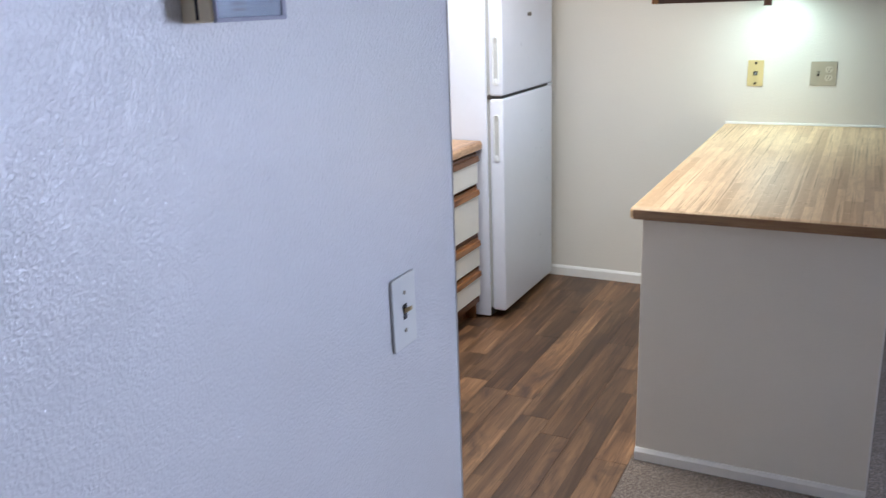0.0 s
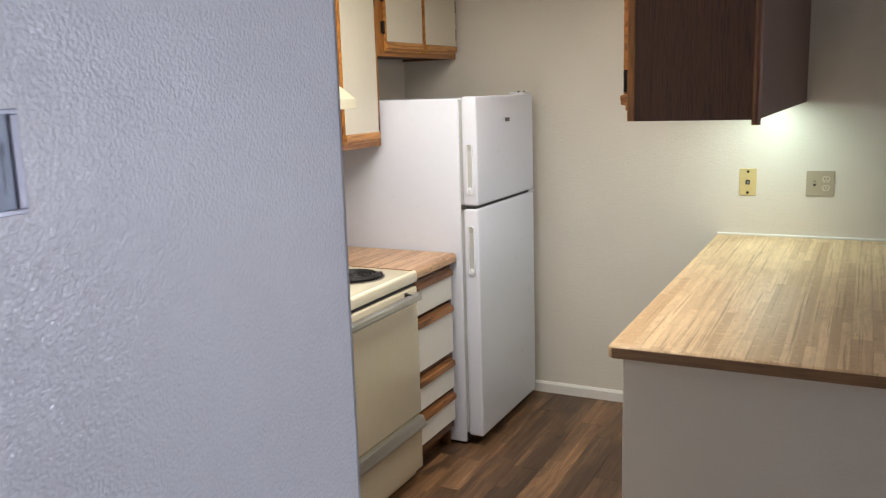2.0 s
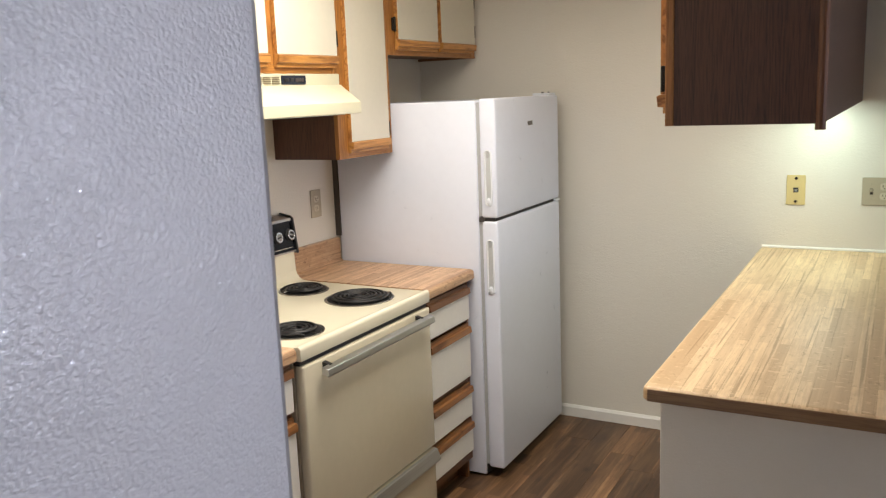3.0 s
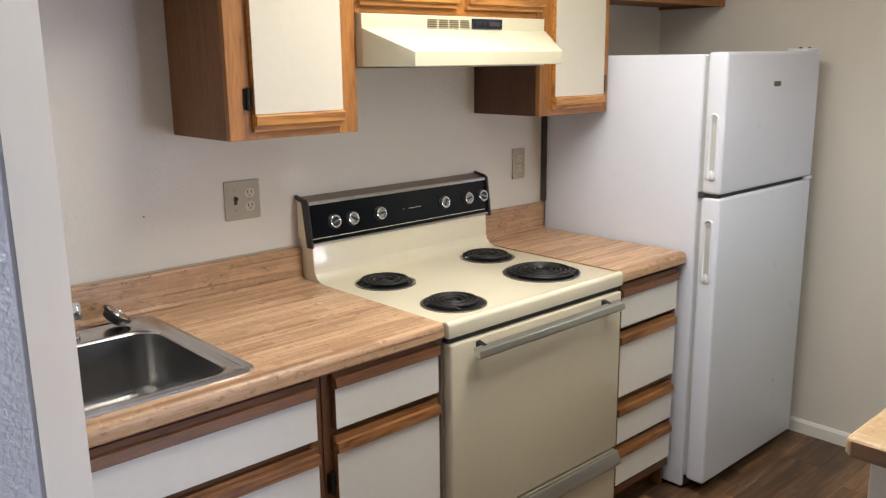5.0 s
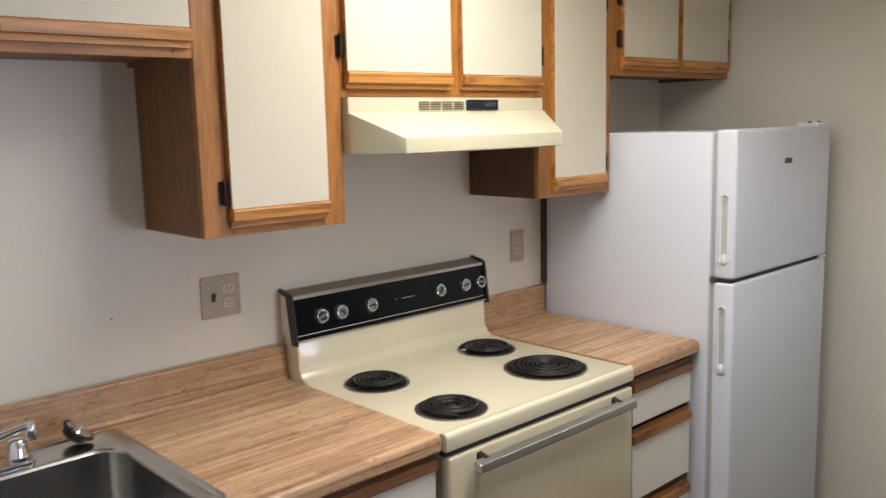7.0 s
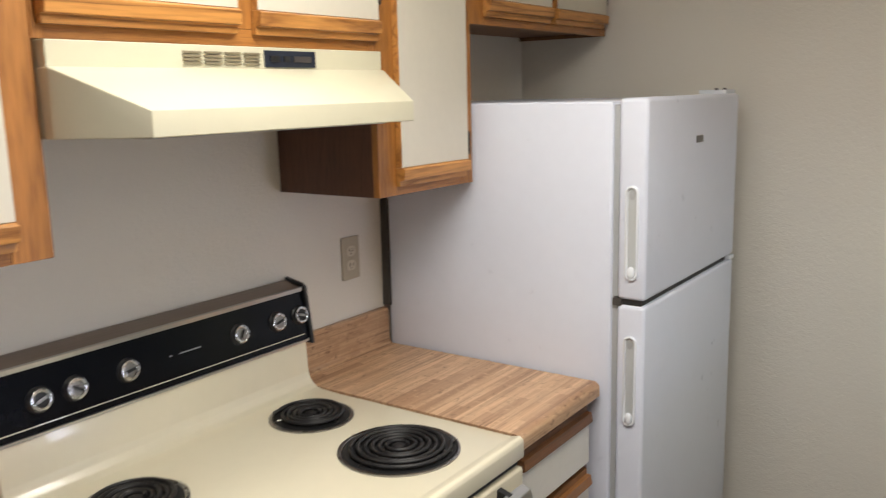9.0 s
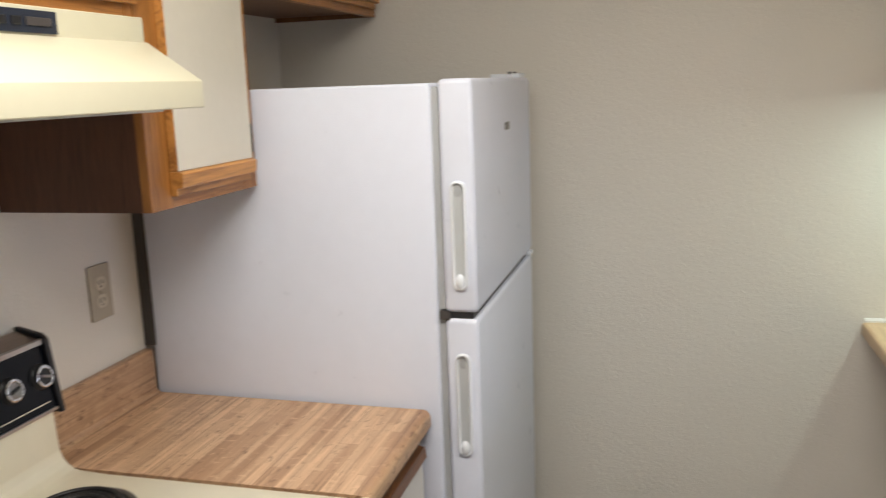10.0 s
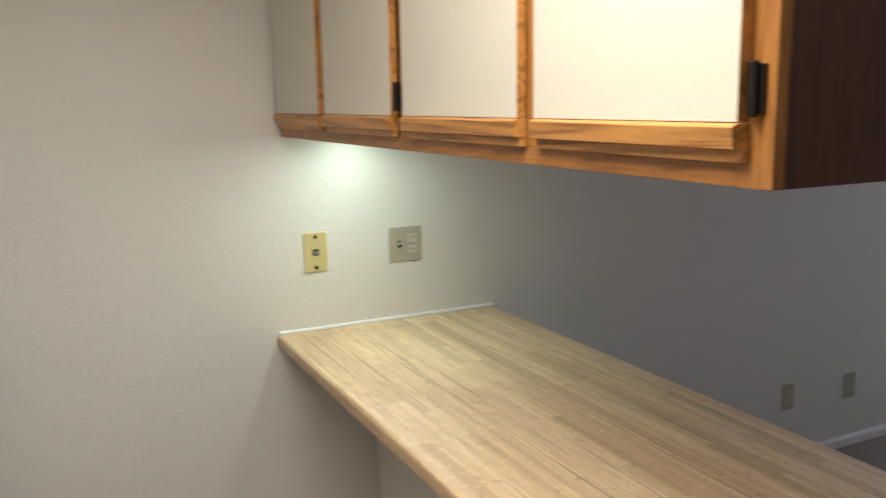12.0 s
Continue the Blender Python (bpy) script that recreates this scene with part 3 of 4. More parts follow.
bars = [(5.807, 5.856, 1.525, UTOP), (N - 0.026, N - 0.002, 1.525, UTOP), (5.856, N - 0.026, 1.525, 1.553), (5.856, N - 0.026, UTOP - 0.04, UTOP)]
bars += [(0.5 * (a[1] + c[0]) - 0.024, 0.5 * (a[1] + c[0]) + 0.024, 1.553, UTOP - 0.04) for a, c in zip(DY, DY[1:])]
frame_bars(PF, -1, bars, pc, OAK_V, OAK_H)
for (a, c), side, hz in zip(DY, (-1, -1, 1, 1), ((1.631,), (), (), (1.645,))):
    front("door", PF, -1, a, c, 1.596, UTOP - 0.02, pc, -1, DOOR_WHITE, OAK_PULL, side, hz)
hinge(PF - 0.012, -1, 6.752, 1.634, pc)

# base cabinets
BF = -1.928


def base_cabinet(name, y0, y1, fronts, bars, label):
    c = thing(name, ((W + BF) / 2, (y0 + y1) / 2, 0), label, "base cabinet", "oak and white base cabinets")
    part("side_panel", box(W + 0.002, BF - 0.019, y0 + 0.001, y0 + 0.014, 0.0, 0.868), SIDE_PANEL, c)
    part("side_panel", box(W + 0.002, BF - 0.019, y1 - 0.014, y1 - 0.001, 0.0, 0.868), SIDE_PANEL, c)
    part("bottom_panel", box(W + 0.002, BF - 0.02, y0 + 0.014, y1 - 0.014, 0.088, 0.10), SIDE_PANEL, c)
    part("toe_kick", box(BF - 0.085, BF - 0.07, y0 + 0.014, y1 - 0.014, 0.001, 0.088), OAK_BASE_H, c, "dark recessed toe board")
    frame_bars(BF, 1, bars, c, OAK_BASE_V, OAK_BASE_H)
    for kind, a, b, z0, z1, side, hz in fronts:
        # top pulls take darker oak, which paints in the shade under the counter
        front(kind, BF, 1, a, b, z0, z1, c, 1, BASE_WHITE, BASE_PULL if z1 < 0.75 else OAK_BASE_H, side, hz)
    return c


base_cabinet("base_cabinet", 4.537, 5.344, [("drawer_front", 4.56, 5.318, 0.710, 0.815, 0, ()), ("door", 4.56, 4.912, 0.12, 0.646, -1, ()), ("door", 4.948, 5.318, 0.12, 0.646, 1, ())],
             [(4.538, 4.57, 0.09, 0.868), (5.310, 5.343, 0.09, 0.868), (4.57, 5.310, 0.838, 0.868), (4.57, 5.310, 0.685, 0.732), (4.57, 5.310, 0.09, 0.125), (4.91, 4.95, 0.125, 0.685)],
             "oak framed sink cabinet with white fronts")
base_cabinet("base_cabinet", 5.345, 5.714, [("drawer_front", 5.372, 5.704, 0.720, 0.822, 0, ()), ("door", 5.372, 5.704, 0.12, 0.656, -1, (0.58, 0.2))],
             [(5.3455, 5.38, 0.09, 0.868), (5.70, 5.7135, 0.09, 0.868), (5.38, 5.70, 0.838, 0.868), (5.38, 5.70, 0.69, 0.736), (5.38, 5.70, 0.09, 0.125)],
             "narrow oak base cabinet with drawer and door")
DR = [(0.710, 0.812), (0.465, 0.648), (0.295, 0.393), (0.140, 0.236)]
base_cabinet("base_cabinet", 6.494, 6.872, [("drawer_front", 6.516, 6.846, a, b, 0, ()) for a, b in DR],
             [(6.495, 6.53, 0.09, 0.868), (6.855, 6.8715, 0.09, 0.868), (6.53, 6.855, 0.845, 0.868), (6.53, 6.855, 0.694, 0.722), (6.53, 6.855, 0.43, 0.466), (6.53, 6.855, 0.248, 0.291), (6.53, 6.855, 0.09, 0.118)],
             "oak four-drawer base cabinet with white drawer fronts")

# countertops
CF = -1.897


def slab_outline(xb, xf, top, thick, r=0.016):
    pts = [(xb, top - thick), (xb, top)]
    pts += [(xf - r + r * math.sin(radians(a)), top - r + r * math.cos(radians(a))) for a in (0, 18, 36, 54, 72, 90)]
    pts += [(xf, top - thick + 0.006), (xf - 0.006, top - thick)]
    return pts


def splash_outline(top, z):
    return [(W + 0.001, z), (W + 0.001, top), (W + 0.014, top), (W + 0.020, top - 0.003), (W + 0.022, top - 0.008), (W + 0.022, z + 0.012), (W + 0.026, z + 0.004), (W + 0.034, z)]


def counter(y0, y1, label, hole=None):
    c = thing("countertop", ((W + CF) / 2, (y0 + y1) / 2, CTOP - 0.042), label, "countertop", "butcher block laminate counters")
    if hole:
        hx0, hx1, hy0, hy1 = hole
        b = prism(slab_outline(W + 0.002, CF, CTOP, 0.042), "y", hy1, y1)
        prism(slab_outline(W + 0.002, CF, CTOP, 0.042), "y", y0, hy0, bm=b)
        prism(slab_outline(hx1, CF, CTOP, 0.042), "y", hy0, hy1, bm=b)
        box(W + 0.002, hx0, hy0, hy1, CTOP - 0.042, CTOP, bm=b)
        bmesh.ops.remove_doubles(b, verts=b.verts[:], dist=0.0001)
    else:
        b = prism(slab_outline(W + 0.002, CF, CTOP, 0.042), "y", y0, y1)
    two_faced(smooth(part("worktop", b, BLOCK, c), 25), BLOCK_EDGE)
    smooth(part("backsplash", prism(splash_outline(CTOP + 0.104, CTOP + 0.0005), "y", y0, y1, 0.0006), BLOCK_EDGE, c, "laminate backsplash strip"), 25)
    return c


counter(4.536, 5.716, "worn butcher-block laminate countertop with sink cutout", (-2.455, -1.965, 4.58, 5.172))
counter(6.490, 6.876, "short butcher-block laminate countertop beside the range")
structure("trim", tube([(W + 0.008, 4.54, CTOP + 0.106), (W + 0.008, 5.71, CTOP + 0.106)], 0.003, 8), CAULK_OLD, "painted caulk line above backsplash", "trim")

# unseen block added to stop lamp light passing over the cabinet
structure("soffit", box(PF + 0.03, PB - 0.01, 5.835, N - 0.001, UTOP + 0.001, CEIL - 0.001), KITCHEN_PAINT, "unseen added block above the peninsula cabinet, stops lamp light", "soffit")

# ---- peninsula ----
pen = thing("peninsula", (-0.515, 6.72, 0), "painted peninsula half-wall with drywall end panel", "peninsula")
PT, PENX = CTOP - 0.0385, -0.588
part("end_panel", box(-0.874, -0.154, 5.833, 5.935, 0.0, PT, 0.003), PANEL_PAINT, pen, "off-white painted end panel")
part("side_panel", box(PENX, -0.156, 5.935, N - 0.002, 0.0, PT), PANEL_PAINT, pen, "off-white painted half-wall")
part("corner_bead", box(-0.1565, -0.1515, 5.8305, 5.8355, 0.001, PT), TRIM_PAINT, pen, "white painted corner bead")
ptop = thing("countertop", (-0.515, 6.70, CTOP - 0.036), "wide butcher-block laminate peninsula countertop", "countertop", "butcher block laminate counters")
PO = []
for cx, cy, a in ((-0.128 - 0.018, 5.780 + 0.018, 270), ):
    PO += [(cx + 0.018 * math.cos(radians(a + 90 * i / 5)), cy + 0.018 * math.sin(radians(a + 90 * i / 5))) for i in range(6)]
PO += [(-0.128, N - 0.002), (-0.906, N - 0.002)]
PO += [(-0.906 + 0.018 + 0.018 * math.cos(radians(180 + 90 * i / 5)), 5.780 + 0.018 + 0.018 * math.sin(radians(180 + 90 * i / 5))) for i in range(6)]


def inset(pts, d):
    cx, cy = -0.517, 6.7
    return [(x - math.copysign(min(d, abs(x - cx)), x - cx), y + d if y < 7.5 else y) for x, y in pts]


prof = [(0.004, -0.038), (0.0, -0.033), (0.0, -0.012), (0.002, -0.006), (0.006, -0.002), (0.012, 0.0)]
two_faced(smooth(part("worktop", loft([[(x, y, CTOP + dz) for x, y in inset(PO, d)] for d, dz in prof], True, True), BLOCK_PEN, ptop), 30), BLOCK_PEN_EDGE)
part("edge_band", box(-0.892, -0.142, 5.7785, 5.784, CTOP - 0.0365, CTOP - 0.006, 0.001), EDGE, ptop, "darker brown edge band")
structure("trim", tube([(-0.90, N - 0.002, CTOP + 0.004), (-0.13, N - 0.002, CTOP + 0.004)], 0.007, 8), CAULK, "white caulk line along the counter", "trim")

# ---- range ----
RY0, RY1 = 5.720, 6.484
RX = -1.885
rg = thing("electric_range", (-2.22, 6.10, 0), "almond enamel electric coil range with black control panel", "range")
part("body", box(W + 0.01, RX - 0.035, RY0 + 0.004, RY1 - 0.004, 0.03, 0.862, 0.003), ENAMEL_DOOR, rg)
for px in (W + 0.06, RX - 0.09):
    for py in (RY0 + 0.04, RY1 - 0.04):
        part("leg", cyl((px, py, 0.0155), (0, 0, 1), 0.015, 0.012, 0.029, 12), BLACK_PLASTIC, rg)
prof = [(RX, 0.868), (RX, CTOP - 0.008), (RX - 0.003, CTOP - 0.001), (RX - 0.010, CTOP + 0.003), (RX - 0.020, CTOP + 0.001), (RX - 0.030, CTOP - 0.002)]
prof += [(-2.40, CTOP - 0.002), (-2.452, CTOP)]
prof += [(-2.452 - 0.045 * math.sin(radians(a)), CTOP + 0.045 - 0.045 * math.cos(radians(a))) for a in (20, 40, 60, 80)]
prof += [(-2.501, 1.045), (W + 0.008, 1.045), (W + 0.008, 0.868)]
smooth(part("cooktop", prism(prof, "y", RY0, RY1, 0.0022), ENAMEL, rg, "almond enamel cooktop rising into the back panel"), 40)
PY0, PY1 = 5.711, 6.504
part("back_guard", prism([(-2.513, 1.040), (-2.531, 1.15), (-2.570, 1.158), (-2.570, 1.040)], "y", PY0 + 0.004, PY1 - 0.004, 0.0015), ENAMEL, rg, "almond enamel sides of the control housing")
cp = [(-2.499, 1.030), (-2.518, 1.15), (-2.530, 1.15), (-2.512, 1.030)]
cpo = part("control_panel", prism(cp, "y", PY0 + 0.010, PY1 - 0.010, 0.001), BLACK_GLASS, rg, "black glass control panel")
part("trim_strip", box(-2.502, -2.495, PY0 + 0.012, PY1 - 0.012, 1.024, 1.030, 0.001), SATIN, cpo, "thin metal strip")
part("top_cap", prism([(-2.517, 1.151), (-2.517, 1.155), (-2.566, 1.168), (-2.571, 1.168), (-2.571, 1.159), (-2.532, 1.151)], "y", PY0 + 0.004, PY1 - 0.004), CAP, cpo, "brown metal top cap")
part("trim_strip", prism([(-2.513, 1.147), (-2.5125, 1.156), (-2.517, 1.158), (-2.518, 1.149)], "y", PY0 + 0.010, PY1 - 0.010), SATIN, cpo, "bright edge strip")
for a, c in ((PY0 - 0.001, PY0 + 0.009), (PY1 - 0.009, PY1 + 0.001)):
    part("end_cap", prism([(-2.490, 1.016), (-2.508, 1.156), (-2.520, 1.165), (-2.573, 1.176), (-2.573, 1.164), (-2.538, 1.154), (-2.517, 1.016)], "y", a, c, 0.002), BLACK_PLASTIC, cpo, "black plastic end cap")
slope = Vector((1, 0, 0.17)).normalized()
tilt = slope.to_track_quat("Z", "Y").to_matrix().to_4x4()
for ky, kz, turn in ((5.811, 1.087, 20), (5.882, 1.087, -35), (5.996, 1.089, 10), (6.284, 1.090, 60), (6.400, 1.091, 15), (6.474, 1.091, -20)):
    c = Vector((-2.499 - (kz - 1.030) * 0.17, ky, kz))
    k = part("knob", lathe([(0.0245, 0.0), (0.0245, 0.002), (0.0215, 0.004), (0.0205, 0.009), (0.0195, 0.0095)], c, slope, 32), BLACK_PLASTIC, rg, "black knob with chrome ring")
    smooth(k, 40)
    smooth(part("ring", lathe([(0.0200, 0.0085), (0.0200, 0.0115), (0.0176, 0.0125), (0.0150, 0.0117), (0.0148, 0.0090)], c, slope, 32), CHROME, k, "chrome ring"), 50)
    smooth(part("knob_cap", lathe([(0.0146, 0.0080), (0.0146, 0.0102), (0.0130, 0.0110), (0.0090, 0.0108)], c, slope, 28), BLACK_PLASTIC if ky in (5.811, 6.474) else RING_DULL, k), 40)
    grip = box(-0.0110, 0.0110, -0.0026, 0.0026, 0.009, 0.0150, 0.0010)
    grip.transform(Matrix.Translation(c) @ tilt @ Matrix.Rotation(radians(turn), 4, "Z"))
    part("knob_grip", grip, BLACK_PLASTIC if ky not in (5.811, 6.474) else RING_DULL, k, "narrow finger grip")
    for i in range(9):
        w = radians(turn + 40 * i)
        tick = box(-0.0008, 0.0008, -0.0015, 0.0015, 0.0121, 0.0128)
        tick.transform(Matrix.Translation(c) @ tilt @ Matrix.Rotation(w, 4, "Z") @ Matrix.Translation((0, 0.0175, 0)))
        part("dial_mark", tick, SLOT, k)
    for dy in (-0.012, 0.004):
        b = box(-0.0004, 0.0004, dy, dy + 0.007, -0.0012, 0.0012)
        b.transform(Matrix.Translation(c + Vector((-0.0060, 0, 0.0365))) @ pose(0, 0, 0, 0, -9.6, 0))
        part("dial_mark", b, PRINT_PALE, k)
for dy, w in ((-0.045, 0.006), (-0.020, 0.056)):
    b = box(-0.0004, 0.0004, dy, dy + w, -0.0014, 0.0014)
    b.transform(Matrix.Translation((-2.5084, 6.140, 1.090)) @ pose(0, 0, 0, 0, -9.6, 0))
    part("badge", b, PRINT_PALE, cpo, "small pale lettering bar")


def burner(cx, cy, r, turns, label, start=0.7):
    """A dulled chrome ring, a black pan and a flattened spiral coil that lies a little uneven on three bars."""
    z = CTOP - 0.0018
    e = part("burner", lathe([(r + 0.012, 0.0), (r + 0.012, 0.003), (r + 0.009, 0.0045), (r + 0.004, 0.0030), (r + 0.002, 0.0005)], (cx, cy, z), (0, 0, 1), 56), RING_DULL, rg, label)
    smooth(e, 50)
    smooth(part("drip_pan", lathe([(r + 0.003, 0.0026), (r - 0.006, 0.0016), (r - 0.020, 0.0012), (0.03, 0.0010)], (cx, cy, z), (0, 0, 1), 48), PAN, e, "black drip pan"), 40)
    n = int(turns * 40)
    pts = []
    for i in range(n + 1):
        f = i / n
        a = 2 * math.pi * turns * f + start
        rr = 0.018 + (r - 0.008 - 0.018) * f
        pts.append((cx + rr * math.cos(a), cy + rr * math.sin(a), z + 0.0105 + 0.0012 * math.sin(a * 0.5 + cx * 40)))
    a = 2 * math.pi * turns + start
    for k, (rr, dz) in enumerate(((r - 0.004, 0.009), (r + 0.004, 0.006))):
        pts.append((cx + rr * math.cos(a + 0.10 * (k + 1)), cy + rr * math.sin(a + 0.10 * (k + 1)), z + dz))
    smooth(part("coil", tube(pts, 0.0046, 8), COIL, e, "black spiral heating coil"), 60)
    smooth(part("medallion", lathe([(0.013, 0.004), (0.013, 0.0105), (0.009, 0.0125), (0.003, 0.0125)], (cx, cy, z), (0, 0, 1), 20), COIL, e, "dark centre cap"), 40)
    for k in range(3):
        w = 2 * math.pi * k / 3 + start - 0.3
        part("coil_support", tube([(cx + 0.01 * math.cos(w), cy + 0.01 * math.sin(w), z + 0.0048), (cx + (r - 0.003) * math.cos(w), cy + (r - 0.003) * math.sin(w), z + 0.0048)], 0.0018, 6), RING_DULL, e)


burner(-2.332, 5.870, 0.083, 4.5, "small coil burner with dulled chrome ring", 0.9)
burner(-2.020, 5.865, 0.083, 4.5, "small coil burner with dulled chrome ring", 2.4)
burner(-2.349, 6.338, 0.083, 4.5, "small coil burner with dulled chrome ring", 0.3)
burner(-2.072, 6.303, 0.113, 6.0, "large coil burner with dulled chrome ring", 0.7)

part("gap_strip", box(RX - 0.034, RX - 0.012, RY0 + 0.006, RY1 - 0.006, 0.852, 0.868), DARK_GAP, rg, "black strip for shade over the oven door")
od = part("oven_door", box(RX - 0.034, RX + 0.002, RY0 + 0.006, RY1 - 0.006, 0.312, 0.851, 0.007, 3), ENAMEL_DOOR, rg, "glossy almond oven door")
smooth(od, 40)
part("handle", prism([(RX + 0.020, 0.812), (RX + 0.045, 0.806), (RX + 0.049, 0.812), (RX + 0.044, 0.830), (RX + 0.022, 0.836)], "y", RY0 + 0.068, RY1 - 0.050, 0.0022), SATIN, od, "flat satin metal bar handle")
for hy in (RY0 + 0.105, RY1 - 0.105):
    part("handle_bracket", prism([(RX, 0.842), (RX + 0.030, 0.834), (RX + 0.030, 0.815), (RX, 0.822)], "y", hy - 0.008, hy + 0.008), BLACK_PLASTIC, od)
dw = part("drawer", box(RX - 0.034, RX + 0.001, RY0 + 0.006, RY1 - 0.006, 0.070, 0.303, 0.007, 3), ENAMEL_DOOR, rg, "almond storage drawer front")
smooth(dw, 40)
part("handle", prism([(RX, 0.262), (RX + 0.024, 0.256), (RX + 0.028, 0.263), (RX + 0.012, 0.301), (RX, 0.303)], "y", RY0 + 0.012, RY1 - 0.010, 0.002), SATIN, dw, "full-width metal drawer pull")

# ---- range hood ----
hd = thing("range_hood", (-2.32, 6.11, 1.565), "almond enamel under-cabinet range hood", "range hood")
HX = -2.090


def hood_ring(x, y0, y1, z0, z1):
    return [(x, y0, z0), (x, y1, z0), (x, y1, z1), (x, y0, z1)]


shell = loft([hood_ring(W + 0.003, 5.737, 6.494, 1.580, 1.7065), hood_ring(-2.238, 5.737, 6.494, 1.580, 1.7065)], True, True)
loft([hood_ring(W + 0.010, 5.7345, 6.4965, 1.563, 1.645), hood_ring(-2.234, 5.7345, 6.4965, 1.563, 1.6675), hood_ring(HX, 5.800, 6.410, 1.563, 1.602)], True, True, shell)
bmesh.ops.bevel(shell, geom=shell.edges[:], offset=0.0018, segments=2, profile=0.5, affect="EDGES")
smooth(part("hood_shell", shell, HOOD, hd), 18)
part("filter", box(W + 0.06, HX - 0.05, 5.83, 6.38, 1.559, 1.5635, 0.001), SATIN, hd, "grey mesh filter panel")
for k in range(4):
    for i in range(4):
        z = 1.6735 + 0.0062 * i
        part("vent_slot", box(-2.2368, -2.2345, 5.976 + 0.0438 * k, 6.013 + 0.0438 * k, z, z + 0.0034), VENT, hd)
lab = part("label_plate", box(-2.237, -2.2345, 6.156, 6.288, 1.6705, 1.7005), LABEL_DARK, hd, "dark foil switch plate")
for dy, w in ((0.012, 0.024), (0.046, 0.016), (0.072, 0.046)):
    part("switch", box(-2.2346, -2.2315, 6.156 + dy, 6.156 + dy + w, 1.680, 1.691, 0.001), BLACK_PLASTIC if w < 0.03 else BADGE, lab)

# ---- refrigerator ----
FY0, FY1, FX = 6.888, 7.582, -1.790
fr = thing("refrigerator", (-2.18, 7.245, 0), "white top-freezer refrigerator with side pocket handles", "refrigerator")
smooth(part("body", box(W + 0.016, -1.876, FY0, FY1, 0.012, 1.588, 0.006, 3), FRIDGE, fr), 40)
part("gasket", box(-1.876, -1.862, FY0 + 0.010, FY1 - 0.01, 0.06, 1.58), GASKET_SHADE, fr, "grey door gasket")
# the shade below the lower door, drawn as a black strip
part("toe_grille", box(-1.90, -1.872, FY0 + 0.012, FY1 - 0.012, 0.014, 0.055), DARK_GAP, fr, "black strip for shade under the door")


def pocket_handle(z0, z1, door):
    """A vertical pocket in the door's edge: a raised rim, a slot and top greyed for the recess's shade, a bright scoop
    at its foot.
    """
    xm, hw, y = -1.825, 0.0160, FY0

    def ring(w, dz, dy):
        pts = []
        for cx, cz, a in ((xm, z1 - hw, 0), (xm, z0 + hw, 180)):
            pts += [(cx + w * math.cos(radians(a + 180 * i / 10)), y + dy, cz + w * math.sin(radians(a + 180 * i / 10))) for i in range(11)]
        return pts
    h = part("handle", loft([ring(hw + 0.001, 0, 0.0005), ring(hw, 0, -0.005), ring(hw - 0.003, 0, -0.0065), ring(hw - 0.0055, 0, -0.004), ring(hw - 0.0065, 0, 0.0)], False, True), FRIDGE_PLASTIC, door, "white pocket handle rim")
    smooth(h, 50)
    part("handle_slot", loft([ring(hw - 0.0062, 0, -0.0002), ring(hw - 0.0063, 0, -0.0008)], True, True), HANDLE_SLOT, h, "shaded slot")
    b = bmesh.new()
    bmesh.ops.create_uvsphere(b, u_segments=16, v_segments=10, radius=1)
    b.transform(Matrix.Translation((xm, y, z1 - 0.020)) @ Matrix.Diagonal((0.0085, 0.002, 0.014, 1)))
    smooth(part("handle_pocket", b, GASKET_SHADE, h, "shaded top of the pocket"), 60)
    b = bmesh.new()
    bmesh.ops.create_uvsphere(b, u_segments=20, v_segments=12, radius=1)
    b.transform(Matrix.Translation((xm, y - 0.003, z0 + 0.018)) @ Matrix.Diagonal((0.0100, 0.007, 0.016, 1)))
    smooth(part("handle_scoop", b, FRIDGE_PLASTIC, h, "bright rounded scoop"), 60)


for z0, z1, h0, h1 in ((1.121, 1.595, 1.170, 1.394), (0.050, 1.108, 0.808, 1.034)):
    d = part("door", box(-1.861, FX, FY0, FY1, z0, z1, 0.011, 4), FRIDGE, fr, "white refrigerator door")
    smooth(d, 40)
    pocket_handle(h0, h1, d)
part("door_gap", box(-1.870, FX - 0.012, FY0 + 0.008, FY1 - 0.004, 1.104, 1.126), DARK_GAP, fr, "black strip for shade between the doors")
part("badge", box(FX - 0.001, FX + 0.0015, 7.218, 7.268, 1.474, 1.492, 0.0006), BADGE, fr, "small dark badge")
part("hinge_cover", box(-1.880, -1.800, FY1 - 0.09, FY1 - 0.006, 1.594, 1.606, 0.003), FRIDGE_PLASTIC, fr, "white hinge cover")
for hy in (FY1 - 0.10, FY1 - 0.025):
    part("hinge_bolt", cyl((-1.826, hy, 1.608), (0, 0, 1), 0.006, 0.005, 0.006, 12), BADGE, fr)
part("hinge", box(-1.835, FX + 0.003, FY1 - 0.045, FY1 - 0.002, 1.109, 1.120, 0.002), FRIDGE_PLASTIC, fr, "white middle hinge")
part("hinge", box(-1.872, -1.850, FY0 + 0.001, FY0 + 0.012, 1.105, 1.124, 0.001), BADGE, fr)
structure("trim_edge", box(W + 0.001, W + 0.026, 6.8785, 6.8865, CTOP + 0.11, 1.386), plain("strip_dark", (0.05, 0.045, 0.04), 0.6), "thin dark strip beside the refrigerator", "trim")

# ---- sink ----
sk = thing("kitchen_sink", (-2.21, 4.87, CTOP), "brushed stainless steel drop-in kitchen sink", "sink")
SX0, SX1, SY0, SY1 = -2.522, -1.944, 4.562, 5.196


